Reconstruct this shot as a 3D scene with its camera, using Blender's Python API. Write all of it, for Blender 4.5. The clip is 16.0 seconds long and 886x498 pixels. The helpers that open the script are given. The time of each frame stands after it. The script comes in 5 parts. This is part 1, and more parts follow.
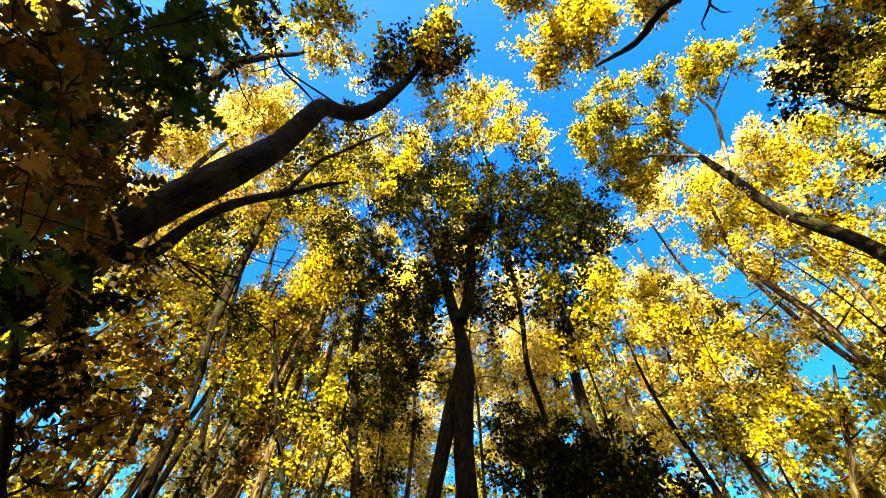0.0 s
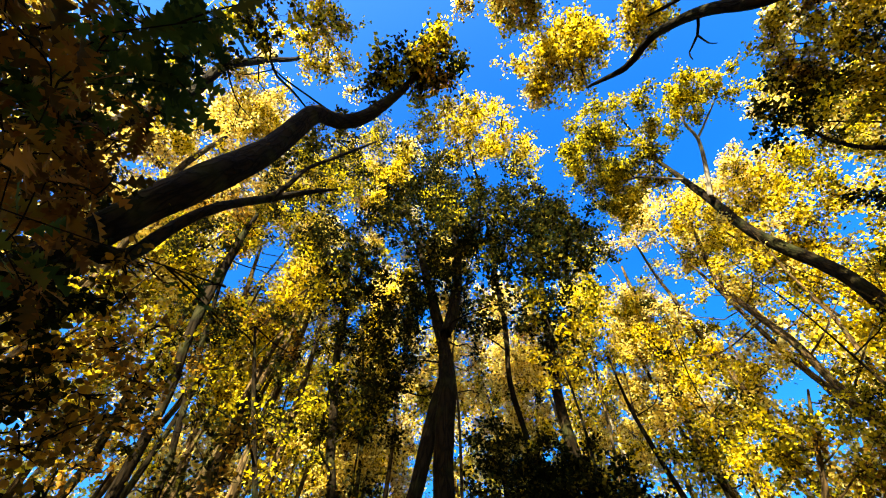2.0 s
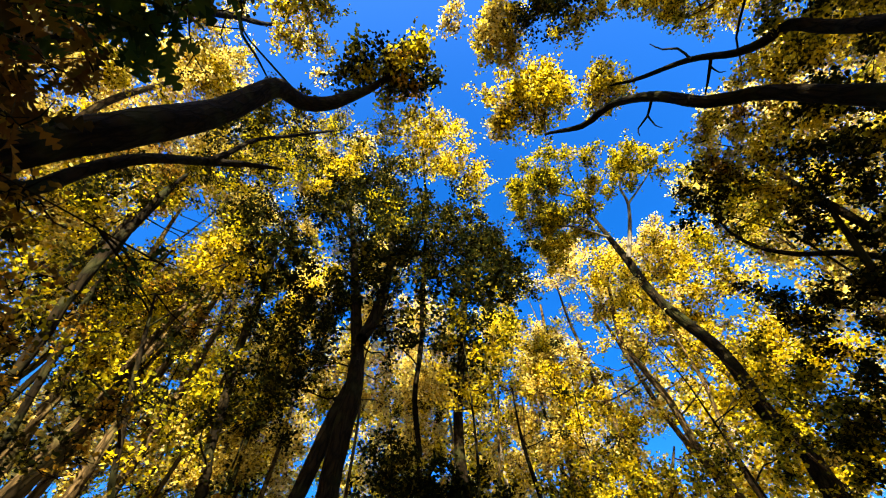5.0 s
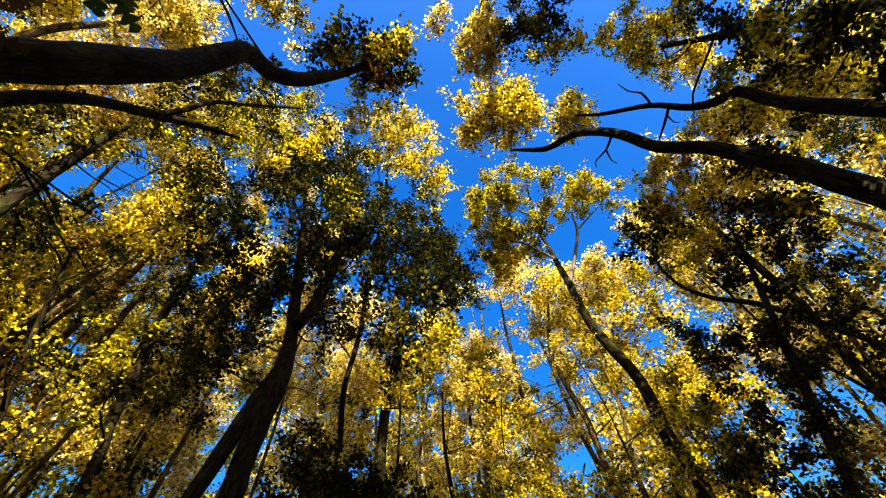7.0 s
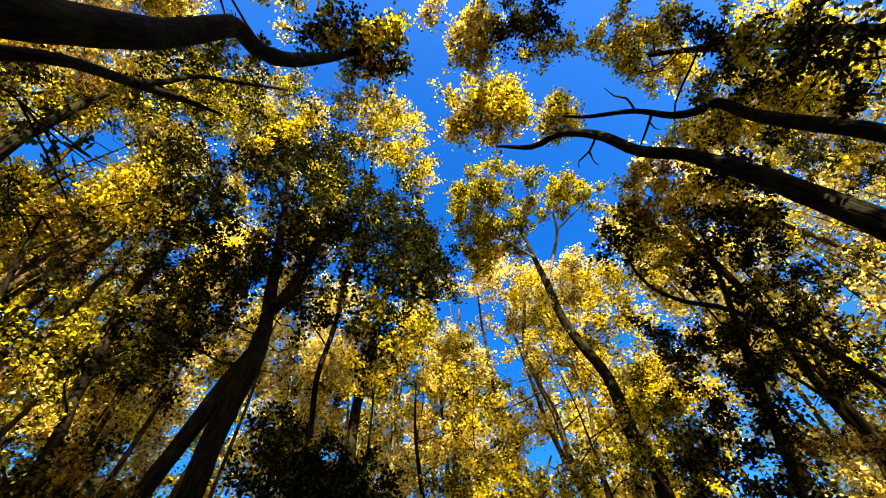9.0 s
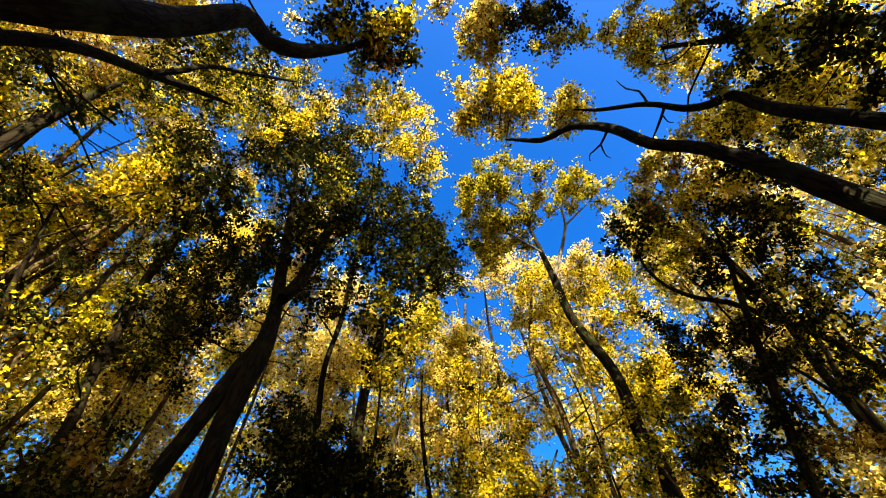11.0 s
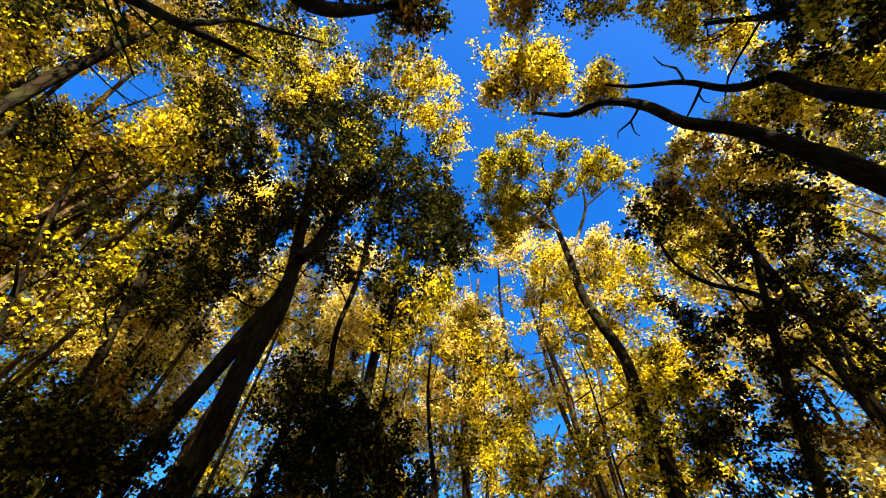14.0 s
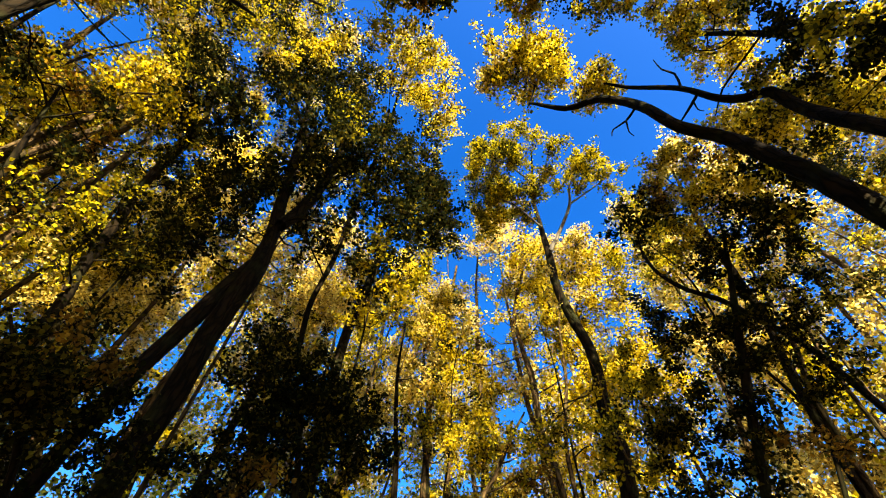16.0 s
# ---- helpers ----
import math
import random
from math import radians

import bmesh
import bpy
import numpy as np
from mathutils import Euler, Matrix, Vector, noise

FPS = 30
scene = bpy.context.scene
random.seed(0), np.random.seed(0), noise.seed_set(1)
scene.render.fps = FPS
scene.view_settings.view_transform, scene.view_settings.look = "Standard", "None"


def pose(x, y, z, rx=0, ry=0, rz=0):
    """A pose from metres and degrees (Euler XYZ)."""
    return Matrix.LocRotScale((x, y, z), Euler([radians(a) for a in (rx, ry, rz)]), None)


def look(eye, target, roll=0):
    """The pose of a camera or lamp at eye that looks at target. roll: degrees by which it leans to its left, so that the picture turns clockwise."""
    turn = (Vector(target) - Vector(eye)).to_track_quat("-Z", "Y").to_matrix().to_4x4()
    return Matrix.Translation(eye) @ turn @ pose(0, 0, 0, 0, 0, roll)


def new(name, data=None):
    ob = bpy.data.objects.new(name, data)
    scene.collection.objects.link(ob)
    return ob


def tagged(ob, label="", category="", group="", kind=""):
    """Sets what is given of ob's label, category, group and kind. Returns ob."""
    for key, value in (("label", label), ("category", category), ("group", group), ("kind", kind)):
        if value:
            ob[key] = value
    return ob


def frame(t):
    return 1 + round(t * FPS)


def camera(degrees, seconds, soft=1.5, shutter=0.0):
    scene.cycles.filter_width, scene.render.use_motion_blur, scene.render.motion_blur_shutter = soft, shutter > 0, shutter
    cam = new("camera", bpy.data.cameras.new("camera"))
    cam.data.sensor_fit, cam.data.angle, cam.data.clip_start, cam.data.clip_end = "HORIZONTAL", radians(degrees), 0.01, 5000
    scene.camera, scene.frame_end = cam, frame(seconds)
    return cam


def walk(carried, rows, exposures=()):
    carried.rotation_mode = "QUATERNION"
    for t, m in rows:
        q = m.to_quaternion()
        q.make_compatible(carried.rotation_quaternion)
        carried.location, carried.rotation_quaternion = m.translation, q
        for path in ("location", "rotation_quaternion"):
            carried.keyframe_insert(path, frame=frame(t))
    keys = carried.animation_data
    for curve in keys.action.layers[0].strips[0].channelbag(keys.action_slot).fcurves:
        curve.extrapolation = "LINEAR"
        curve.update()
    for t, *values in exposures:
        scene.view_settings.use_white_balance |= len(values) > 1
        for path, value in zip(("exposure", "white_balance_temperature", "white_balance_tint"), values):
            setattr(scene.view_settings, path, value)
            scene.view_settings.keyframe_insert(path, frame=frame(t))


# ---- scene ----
cam = camera(94.81, 16.0, soft=1.05, shutter=0.3)

# seconds, x, y, z, then the turn in degrees: a hand-held camera that looks up and swings round to the right
PATH = [
    (0.0, 0.000, 0.000, 1.600, 151.06, -2.29, -0.02),
    (0.5, 0.018, -0.008, 1.588, 151.49, -2.16, -0.74),
    (1.0, 0.004, -0.005, 1.592, 151.96, -1.96, -1.39),
    (1.5, -0.008, -0.004, 1.597, 152.35, -1.80, -2.07),
    (2.0, -0.023, -0.006, 1.613, 152.74, -1.66, -2.95),
    (2.5, -0.028, -0.008, 1.612, 153.14, -1.60, -4.13),
    (3.0, -0.026, -0.012, 1.615, 153.49, -1.60, -5.75),
    (3.5, -0.051, -0.016, 1.627, 153.83, -1.26, -7.99),
    (4.0, -0.069, -0.026, 1.623, 154.10, -0.59, -10.92),
    (4.5, -0.087, -0.036, 1.620, 154.23, 0.34, -14.39),
    (5.0, -0.105, -0.046, 1.613, 154.13, 1.26, -18.18),
    (7.5, -0.093, -0.042, 1.575, 153.55, 4.36, -30.50),
    (8.0, -0.092, -0.031, 1.536, 153.06, 4.92, -31.78),
    (10.5, -0.100, 0.046, 1.503, 152.57, 4.08, -33.06),
    (11.0, -0.104, 0.065, 1.505, 152.15, 3.55, -32.99),
    (11.5, -0.104, 0.080, 1.497, 151.71, 2.94, -32.75),
    (12.0, -0.100, 0.097, 1.489, 151.20, 2.30, -32.64),
    (12.5, -0.103, 0.119, 1.491, 150.52, 1.69, -32.75),
    (13.0, -0.095, 0.136, 1.477, 149.86, 0.96, -33.27),
    (13.5, -0.085, 0.148, 1.462, 149.25, 0.32, -34.05),
    (14.0, -0.079, 0.156, 1.452, 148.68, -0.15, -35.16),
    (14.5, -0.075, 0.164, 1.444, 148.10, -0.49, -36.69),
    (15.0, -0.066, 0.232, 1.416, 147.80, -0.66, -38.64),
    (15.5, -0.075, 0.278, 1.413, 147.33, -0.68, -40.30),
    (16.0, -0.081, 0.306, 1.420, 146.89, -0.61, -41.47),
]
EXPOSURES = [(0.0, 3.45, 8500, -8), (1.0, 3.22, 8400, -7), (2.0, 3.0, 8300, -5), (3.0, 2.84, 8200, -4), (4.0, 2.74, 8200, -4), (5.0, 2.66, 8200, -4), (10.0, 2.57, 8200, -3), (16.0, 2.57, 8200, 0)]
walk(cam, [(t, pose(*p)) for t, *p in PATH], EXPOSURES)

# ---- sky and sun ----
SUN_AZIMUTH, SUN_HEIGHT = 203, 28
world = bpy.data.worlds.new("sky")
world.use_nodes = True
scene.world = world
wn, wl = world.node_tree.nodes, world.node_tree.links
sky = wn.new("ShaderNodeTexSky")
sky.sky_type = "NISHITA"
sky.sun_disc = False
sky.sun_elevation, sky.sun_rotation = radians(SUN_HEIGHT), radians(SUN_AZIMUTH)
sky.altitude, sky.air_density, sky.dust_density, sky.ozone_density = 300, 1.0, 1.5, 6.0
wn["Background"].inputs["Strength"].default_value = 0.10
deep = wn.new("ShaderNodeHueSaturation")
deep.inputs["Saturation"].default_value, deep.inputs["Hue"].default_value = 1.28, 0.517
wl.new(sky.outputs["Color"], deep.inputs["Color"])
wl.new(deep.outputs["Color"], wn["Background"].inputs["Color"])

sun = new("sun", bpy.data.lights.new("sun", "SUN"))
sun.data.energy, sun.data.angle, sun.data.color = 5.0, radians(0.6), (1.0, 0.93, 0.82)
away = Vector((math.sin(radians(SUN_AZIMUTH)) * math.cos(radians(SUN_HEIGHT)),
               math.cos(radians(SUN_AZIMUTH)) * math.cos(radians(SUN_HEIGHT)), math.sin(radians(SUN_HEIGHT))))
sun.matrix_world = look(away * 60, (0, 0, 0))


# ---- materials ----
def material(name):
    m = bpy.data.materials.new(name)
    m.use_nodes = True
    return m, m.node_tree.nodes, m.node_tree.links, m.node_tree.nodes["Principled BSDF"]


def ramp(nodes, stops):
    r = nodes.new("ShaderNodeValToRGB")
    while len(r.color_ramp.elements) < len(stops):
        r.color_ramp.elements.new(0.5)
    for e, (at, colour) in zip(r.color_ramp.elements, stops):
        e.position, e.color = at, (*colour, 1)
    return r


def leaf_material(name, colours, glow=0.45, gloss=0.3, patch=0.6):
    """Thin leaves that let light through: tone varies by blade and drifts from spray to spray; darkest stops also paint
    in shade.
    """
    m, n, l, bsdf = material(name)
    geo = n.new("ShaderNodeNewGeometry")
    place = n.new("ShaderNodeTexCoord")
    drift = n.new("ShaderNodeTexNoise")
    drift.inputs["Scale"].default_value = 0.9
    drift.inputs["Detail"].default_value = 3
    l.new(place.outputs["Object"], drift.inputs["Vector"])
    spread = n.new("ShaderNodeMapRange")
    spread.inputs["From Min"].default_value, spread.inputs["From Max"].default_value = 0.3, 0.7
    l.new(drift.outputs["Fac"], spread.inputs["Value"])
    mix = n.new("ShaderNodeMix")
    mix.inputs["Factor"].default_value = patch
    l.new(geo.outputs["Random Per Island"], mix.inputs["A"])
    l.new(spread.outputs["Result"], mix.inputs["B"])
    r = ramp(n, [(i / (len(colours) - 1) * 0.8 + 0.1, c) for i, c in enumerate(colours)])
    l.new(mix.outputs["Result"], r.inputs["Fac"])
    spots = n.new("ShaderNodeTexNoise")
    spots.inputs["Scale"].default_value = 55
    l.new(place.outputs["Object"], spots.inputs["Vector"])
    vein = n.new("ShaderNodeMapRange")
    vein.inputs["To Min"].default_value, vein.inputs["To Max"].default_value = 0.7, 1.2
    l.new(spots.outputs["Fac"], vein.inputs["Value"])
    tint = n.new("ShaderNodeVectorMath")
    tint.operation = "SCALE"
    l.new(r.outputs["Color"], tint.inputs[0])
    l.new(vein.outputs["Result"], tint.inputs["Scale"])
    bsdf.inputs["Roughness"].default_value = 0.65
    bsdf.inputs["Specular IOR Level"].default_value = gloss
    l.new(tint.outputs["Vector"], bsdf.inputs["Base Color"])
    thin = n.new("ShaderNodeBsdfTranslucent")
    l.new(tint.outputs["Vector"], thin.inputs["Color"])
    both = n.new("ShaderNodeMixShader")
    both.inputs["Fac"].default_value = glow
    l.new(bsdf.outputs["BSDF"], both.inputs[1])
    l.new(thin.outputs["BSDF"], both.inputs[2])
    l.new(both.outputs["Shader"], n["Material Output"].inputs["Surface"])
    return m


def bark_material(name, dark, light, moss=0.0, furrow=14.0):
    """Bark in plates and furrows along the stem, with pale lichen and a little moss."""
    m, n, l, bsdf = material(name)
    stem = n.new("ShaderNodeAttribute")
    stem.attribute_name = "along"
    squash = n.new("ShaderNodeMapping")
    squash.inputs["Scale"].default_value = (1, 1, 0.22)
    l.new(stem.outputs["Vector"], squash.inputs["Vector"])
    plates = n.new("ShaderNodeTexVoronoi")
    plates.feature = "DISTANCE_TO_EDGE"
    plates.inputs["Scale"].default_value = furrow
    wobble = n.new("ShaderNodeTexNoise")
    wobble.inputs["Scale"].default_value = furrow * 0.7
    wobble.inputs["Detail"].default_value = 6
    l.new(squash.outputs["Vector"], wobble.inputs["Vector"])
    lift = n.new("ShaderNodeMix")
    lift.data_type = "VECTOR"
    lift.inputs["Factor"].default_value = 0.12
    l.new(squash.outputs["Vector"], lift.inputs["A"])
    l.new(wobble.outputs["Color"], lift.inputs["B"])
    l.new(lift.outputs["Result"], plates.inputs["Vector"])
    edge = n.new("ShaderNodeMapRange")
    edge.inputs["From Max"].default_value = 0.25
    l.new(plates.outputs["Distance"], edge.inputs["Value"])
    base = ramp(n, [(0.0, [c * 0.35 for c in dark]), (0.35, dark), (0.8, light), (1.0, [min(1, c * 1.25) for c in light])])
    blend = n.new("ShaderNodeMix")
    blend.inputs["Factor"].default_value = 0.55
    l.new(edge.outputs["Result"], blend.inputs["A"])
    l.new(wobble.outputs["Fac"], blend.inputs["B"])
    l.new(blend.outputs["Result"], base.inputs["Fac"])
    patch = n.new("ShaderNodeTexNoise")
    patch.inputs["Scale"].default_value = 2.3
    patch.inputs["Detail"].default_value = 5
    l.new(stem.outputs["Vector"], patch.inputs["Vector"])
    green = n.new("ShaderNodeMapRange")
    green.inputs["From Min"].default_value, green.inputs["From Max"].default_value = 0.5, 0.72
    green.inputs["To Max"].default_value = moss
    l.new(patch.outputs["Fac"], green.inputs["Value"])
    over = n.new("ShaderNodeMix")
    over.data_type = "RGBA"
    over.inputs["B"].default_value = (0.06, 0.075, 0.02, 1)
    l.new(green.outputs["Result"], over.inputs["Factor"])
    l.new(base.outputs["Color"], over.inputs["A"])
    l.new(over.outputs["Result"], bsdf.inputs["Base Color"])
    bsdf.inputs["Roughness"].default_value = 0.9
    bsdf.inputs["Specular IOR Level"].default_value = 0.04
    bump = n.new("ShaderNodeBump")
    bump.inputs["Strength"].default_value, bump.inputs["Distance"].default_value = 0.9, 0.03
    l.new(blend.outputs["Result"], bump.inputs["Height"])
    l.new(bump.outputs["Normal"], bsdf.inputs["Normal"])
    return m


LEAF = {
    # darkest golden stops imitate shaded leaves and shadowed gaps in the crowns
    "gold": leaf_material("golden_leaf", [(0.03, 0.022, 0.003), (0.24, 0.165, 0.010), (0.60, 0.43, 0.02), (0.70, 0.515, 0.03), (0.78, 0.61, 0.08)], 0.62, 0.02, 0.12),
    # straw colour; its palest stops also paint in the glare of overexposed leaves
    "straw": leaf_material("straw_leaf", [(0.08, 0.05, 0.01), (0.46, 0.315, 0.06), (0.74, 0.54, 0.10), (0.80, 0.61, 0.14), (0.83, 0.68, 0.24)], 0.68, 0.02, 0.12),
    # near-black low stops put foreground shade into the yellow-green colour
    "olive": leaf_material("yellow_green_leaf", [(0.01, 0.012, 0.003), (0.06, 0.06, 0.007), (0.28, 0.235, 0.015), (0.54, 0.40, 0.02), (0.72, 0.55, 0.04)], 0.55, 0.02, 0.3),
    # dark green taken down to near-black, painting shade into the leaves
    "dark": leaf_material("dark_leaf_with_shade", [(0.005, 0.007, 0.002), (0.010, 0.013, 0.003), (0.022, 0.022, 0.004), (0.16, 0.12, 0.015)], 0.3, 0.01, 0.35),
    "rust": leaf_material("rusty_leaf", [(0.03, 0.028, 0.005), (0.11, 0.065, 0.010), (0.30, 0.14, 0.02), (0.50, 0.30, 0.03)], 0.4, 0.02, 0.35),
}
BARK = {
    # darker than real bark: shade on the trunks is painted into the colour
    "dark": bark_material("furrowed_bark_with_shade", (0.005, 0.0033, 0.0015), (0.016, 0.010, 0.0045), 0.2),
    "brown": bark_material("brown_bark", (0.026, 0.016, 0.007), (0.10, 0.062, 0.028), 0.3),
    "pale": bark_material("pale_grey_bark", (0.07, 0.057, 0.042), (0.25, 0.21, 0.16), 0.15, 9.0),
}


# ---- builders ----
def mesh_of(name, verts, polys, size, mat, along=None, smooth=False):
    """A mesh from arrays: polys holds the corners of faces that all have the same number of them."""
    me = bpy.data.meshes.new(name)
    count = len(polys)
    me.vertices.add(len(verts))
    me.vertices.foreach_set("co", np.asarray(verts, np.float32).ravel())
    me.loops.add(count * size)
    me.loops.foreach_set("vertex_index", np.asarray(polys, np.int32).ravel())
    me.polygons.add(count)
    me.polygons.foreach_set("loop_start", np.arange(count, dtype=np.int32) * size)
    if smooth:
        me.polygons.foreach_set("use_smooth", np.ones(count, bool))
    if along is not None:
        a = me.attributes.new("along", "FLOAT_VECTOR", "POINT")
        a.data.foreach_set("vector", np.asarray(along, np.float32).ravel())
    me.materials.append(mat)
    me.update(calc_edges=True)
    return me


def part(name, me, parent, label=""):
    ob = new(name, me)
    ob.parent = parent
    if label:
        ob["label"] = label
    return ob


def thing(name, at, label, category, group="", kind=""):
    ob = new(name)
    ob.location = at
    return tagged(ob, label, category, group, kind)


def curve_points(controls, step):
    """A smooth line (Catmull-Rom) through rows of x, y, z, radius."""
    p = np.array(controls, float)
    p = np.vstack([2 * p[0] - p[1], p, 2 * p[-1] - p[-2]])
    out = []
    for a, b, c, d in zip(p, p[1:], p[2:], p[3:]):
        k = max(1 if step > 1 else 2, int(np.linalg.norm(c[:3] - b[:3]) / step))
        t = np.arange(k)[:, None] / k
        out.append(0.5 * (2 * b + (c - a) * t + (2 * a - 5 * b + 4 * c - d) * t * t + (3 * b - a - 3 * c + d) * t ** 3))
    out.append(p[-2][None])
    out = np.vstack(out)
    out[:, 3] = np.maximum(out[:, 3], 0.002)
    return out


class Stems:
    """Collects round, uneven stems into one mesh."""

    def __init__(self):
        self.v, self.f, self.a, self.n = [], [], [], 0

    def add(self, line, sides, rough, rng):
        c, r = line[:, :3], line[:, 3]
        t = np.gradient(c, axis=0)
        t /= np.linalg.norm(t, axis=1)[:, None] + 1e-9
        side = np.cross(t, [0.31, 0.17, 0.05] if abs(t[0, 2]) > 0.9 else [0, 0, 1])
        side /= np.linalg.norm(side, axis=1)[:, None] + 1e-9
        up = np.cross(side, t)
        ang = np.arange(sides) * 2 * np.pi / sides
        length = np.append(0, np.cumsum(np.linalg.norm(np.diff(c, axis=0), axis=1)))
        lobes = 1 + rough * (0.5 * np.sin(3 * ang[None] + length[:, None] * 1.1) + 0.6 * np.sin(2 * ang[None] - length[:, None] * 2.3 + 1)
                             + rng.normal(0, 0.45, (len(c), sides)))
        rr = r[:, None] * lobes
        v = c[:, None] + rr[..., None] * (np.cos(ang)[None, :, None] * side[:, None] + np.sin(ang)[None, :, None] * up[:, None])
        k = len(c)
        i = np.arange(k - 1)[:, None] * sides
        j = np.arange(sides)[None]
        j2 = (j + 1) % sides
        f = np.stack([i + j, i + j2, i + sides + j2, i + sides + j], -1).reshape(-1, 4) + self.n
        shift = rng.random(3) * 9
        a = np.stack([rr * np.cos(ang), rr * np.sin(ang), np.repeat(length[:, None], sides, 1)], -1) + shift
        self.v.append(v.reshape(-1, 3)), self.f.append(f), self.a.append(a.reshape(-1, 3))
        self.n += k * sides

    def mesh(self, name, mat):
        return mesh_of(name, np.vstack(self.v), np.vstack(self.f), 4, mat, np.vstack(self.a), True)


def leaf_mesh(name, at, mat, size, rng, flat=0.5, slim=0.55, droop=0.25, plain=False):
    """Leaf blades at the places given, folded along the midrib, mostly facing up and hanging a little; plain: four corners each, else six."""
    k = len(at)
    nor = rng.normal(0, 1 - flat, (k, 3)) * 1.2 + [0, 0, flat]
    nor /= np.linalg.norm(nor, axis=1)[:, None]
    axis = rng.normal(0, 1, (k, 3)) - [0, 0, droop]
    axis -= nor * (axis * nor).sum(1)[:, None]
    axis /= np.linalg.norm(axis, axis=1)[:, None] + 1e-9
    side = np.cross(nor, axis)
    ln = size * rng.uniform(0.55, 1.18, (k, 1))
    wd = ln * slim * rng.uniform(0.8, 1.15, (k, 1)) / 2
    fold = wd * rng.uniform(0.1, 0.7, (k, 1))
    if plain:
        v = np.stack([at, at + axis * ln * 0.42 + side * wd * 1.1 + nor * fold, at + axis * ln, at + axis * ln * 0.5 - side * wd * 1.05 + nor * fold], 1)
        return mesh_of(name, v.reshape(-1, 3), np.arange(k * 4).reshape(k, 4), 4, mat)
    v = np.stack([at, at + axis * ln * 0.3 + side * wd + nor * fold, at + axis * ln * 0.68 + side * wd * 0.8 + nor * fold,
                  at + axis * ln, at + axis * ln * 0.68 - side * wd * 0.8 + nor * fold, at + axis * ln * 0.3 - side * wd + nor * fold], 1)
    return mesh_of(name, v.reshape(-1, 3), np.arange(k * 6).reshape(k, 6), 6, mat)


def spray(clump, base, stems, rng, density, size, slim, thick, fine):
    """One clump of foliage: bowed twigs of uneven length fan out from its limb's end, and leaves sit along them in bunches. Returns the leaves' places."""
    c, r = np.array(clump[:3]), clump[3]
    n = int(density * 3.1 * r * r * 2.4 / (0.62 * size * size * slim))
    k = max(7, int(9 + 12 * r))
    ends = rng.normal(0, 1, (k, 3))
    ends /= np.linalg.norm(ends, axis=1)[:, None]
    long = rng.uniform(0.4, 1.2, (k, 1)) + 0.6 * rng.random((k, 1)) ** 3
    ends = c + ends * (r * np.array([1, 1, 0.75])) * long
    root = base + (c - base) * rng.uniform(0.5, 1.0, (k, 1))
    mid = (root + ends) / 2 + rng.normal(0, 0.14 * r, (k, 3)) + [0, 0, 0.1 * r]
    s = np.linspace(0, 1, 3)[:, None]
    for a, b, e in list(zip(root, mid, ends))[:int(k * 0.7) if fine else 1]:
        line = a * (1 - s) ** 2 + 2 * b * s * (1 - s) + e * s * s
        stems.add(np.hstack([line, thick * (1.15 - s) * min(1.5, 0.6 + r)]), 3, 0.05, rng)
    w = (rng.random(k) + 0.25) * long[:, 0]
    nodes = max(4, n // 5)
    which = rng.choice(k, nodes, p=w / w.sum())
    s = (rng.random((nodes, 1)) ** 0.75) * 0.95 + 0.1
    at = root[which] * (1 - s) ** 2 + 2 * mid[which] * s * (1 - s) + ends[which] * s * s
    at = at + rng.normal(0, 1, (nodes, 3)) * (0.02 + 0.09 * r) * np.array([1, 1, 0.8])
    return at[rng.integers(0, nodes, n)] + rng.normal(0, 0.7 * size, (n, 3))


# sky gaps fitted to the camera's view: compass bearing, height above the horizon and half-width, in degrees, from where
# the camera stands
VIEW_GAPS = [
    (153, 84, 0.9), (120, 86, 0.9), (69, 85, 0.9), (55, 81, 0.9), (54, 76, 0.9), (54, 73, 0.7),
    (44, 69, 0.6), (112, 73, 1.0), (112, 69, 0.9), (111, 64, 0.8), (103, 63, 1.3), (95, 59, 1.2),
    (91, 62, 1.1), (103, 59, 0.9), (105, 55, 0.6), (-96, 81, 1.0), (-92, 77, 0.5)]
VIEW_GAPS += [
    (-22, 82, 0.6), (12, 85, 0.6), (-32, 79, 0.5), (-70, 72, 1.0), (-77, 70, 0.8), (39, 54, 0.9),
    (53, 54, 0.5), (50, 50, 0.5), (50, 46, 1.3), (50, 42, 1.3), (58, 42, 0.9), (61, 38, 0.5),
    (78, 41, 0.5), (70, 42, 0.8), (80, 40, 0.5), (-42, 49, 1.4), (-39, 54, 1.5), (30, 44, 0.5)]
VIEW_GAPS += [
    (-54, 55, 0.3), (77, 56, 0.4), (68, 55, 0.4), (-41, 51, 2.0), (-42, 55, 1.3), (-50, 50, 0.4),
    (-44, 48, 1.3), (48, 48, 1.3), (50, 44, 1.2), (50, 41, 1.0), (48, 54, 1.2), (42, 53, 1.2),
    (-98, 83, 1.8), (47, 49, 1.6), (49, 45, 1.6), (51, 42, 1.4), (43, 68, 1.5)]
VIEW_GAPS += [
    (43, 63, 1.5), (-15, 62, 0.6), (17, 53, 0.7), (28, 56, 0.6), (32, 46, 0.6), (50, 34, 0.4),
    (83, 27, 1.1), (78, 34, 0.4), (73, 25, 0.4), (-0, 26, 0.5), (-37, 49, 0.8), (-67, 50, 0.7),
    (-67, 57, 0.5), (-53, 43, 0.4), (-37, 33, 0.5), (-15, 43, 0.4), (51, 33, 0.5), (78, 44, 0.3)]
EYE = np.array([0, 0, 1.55])
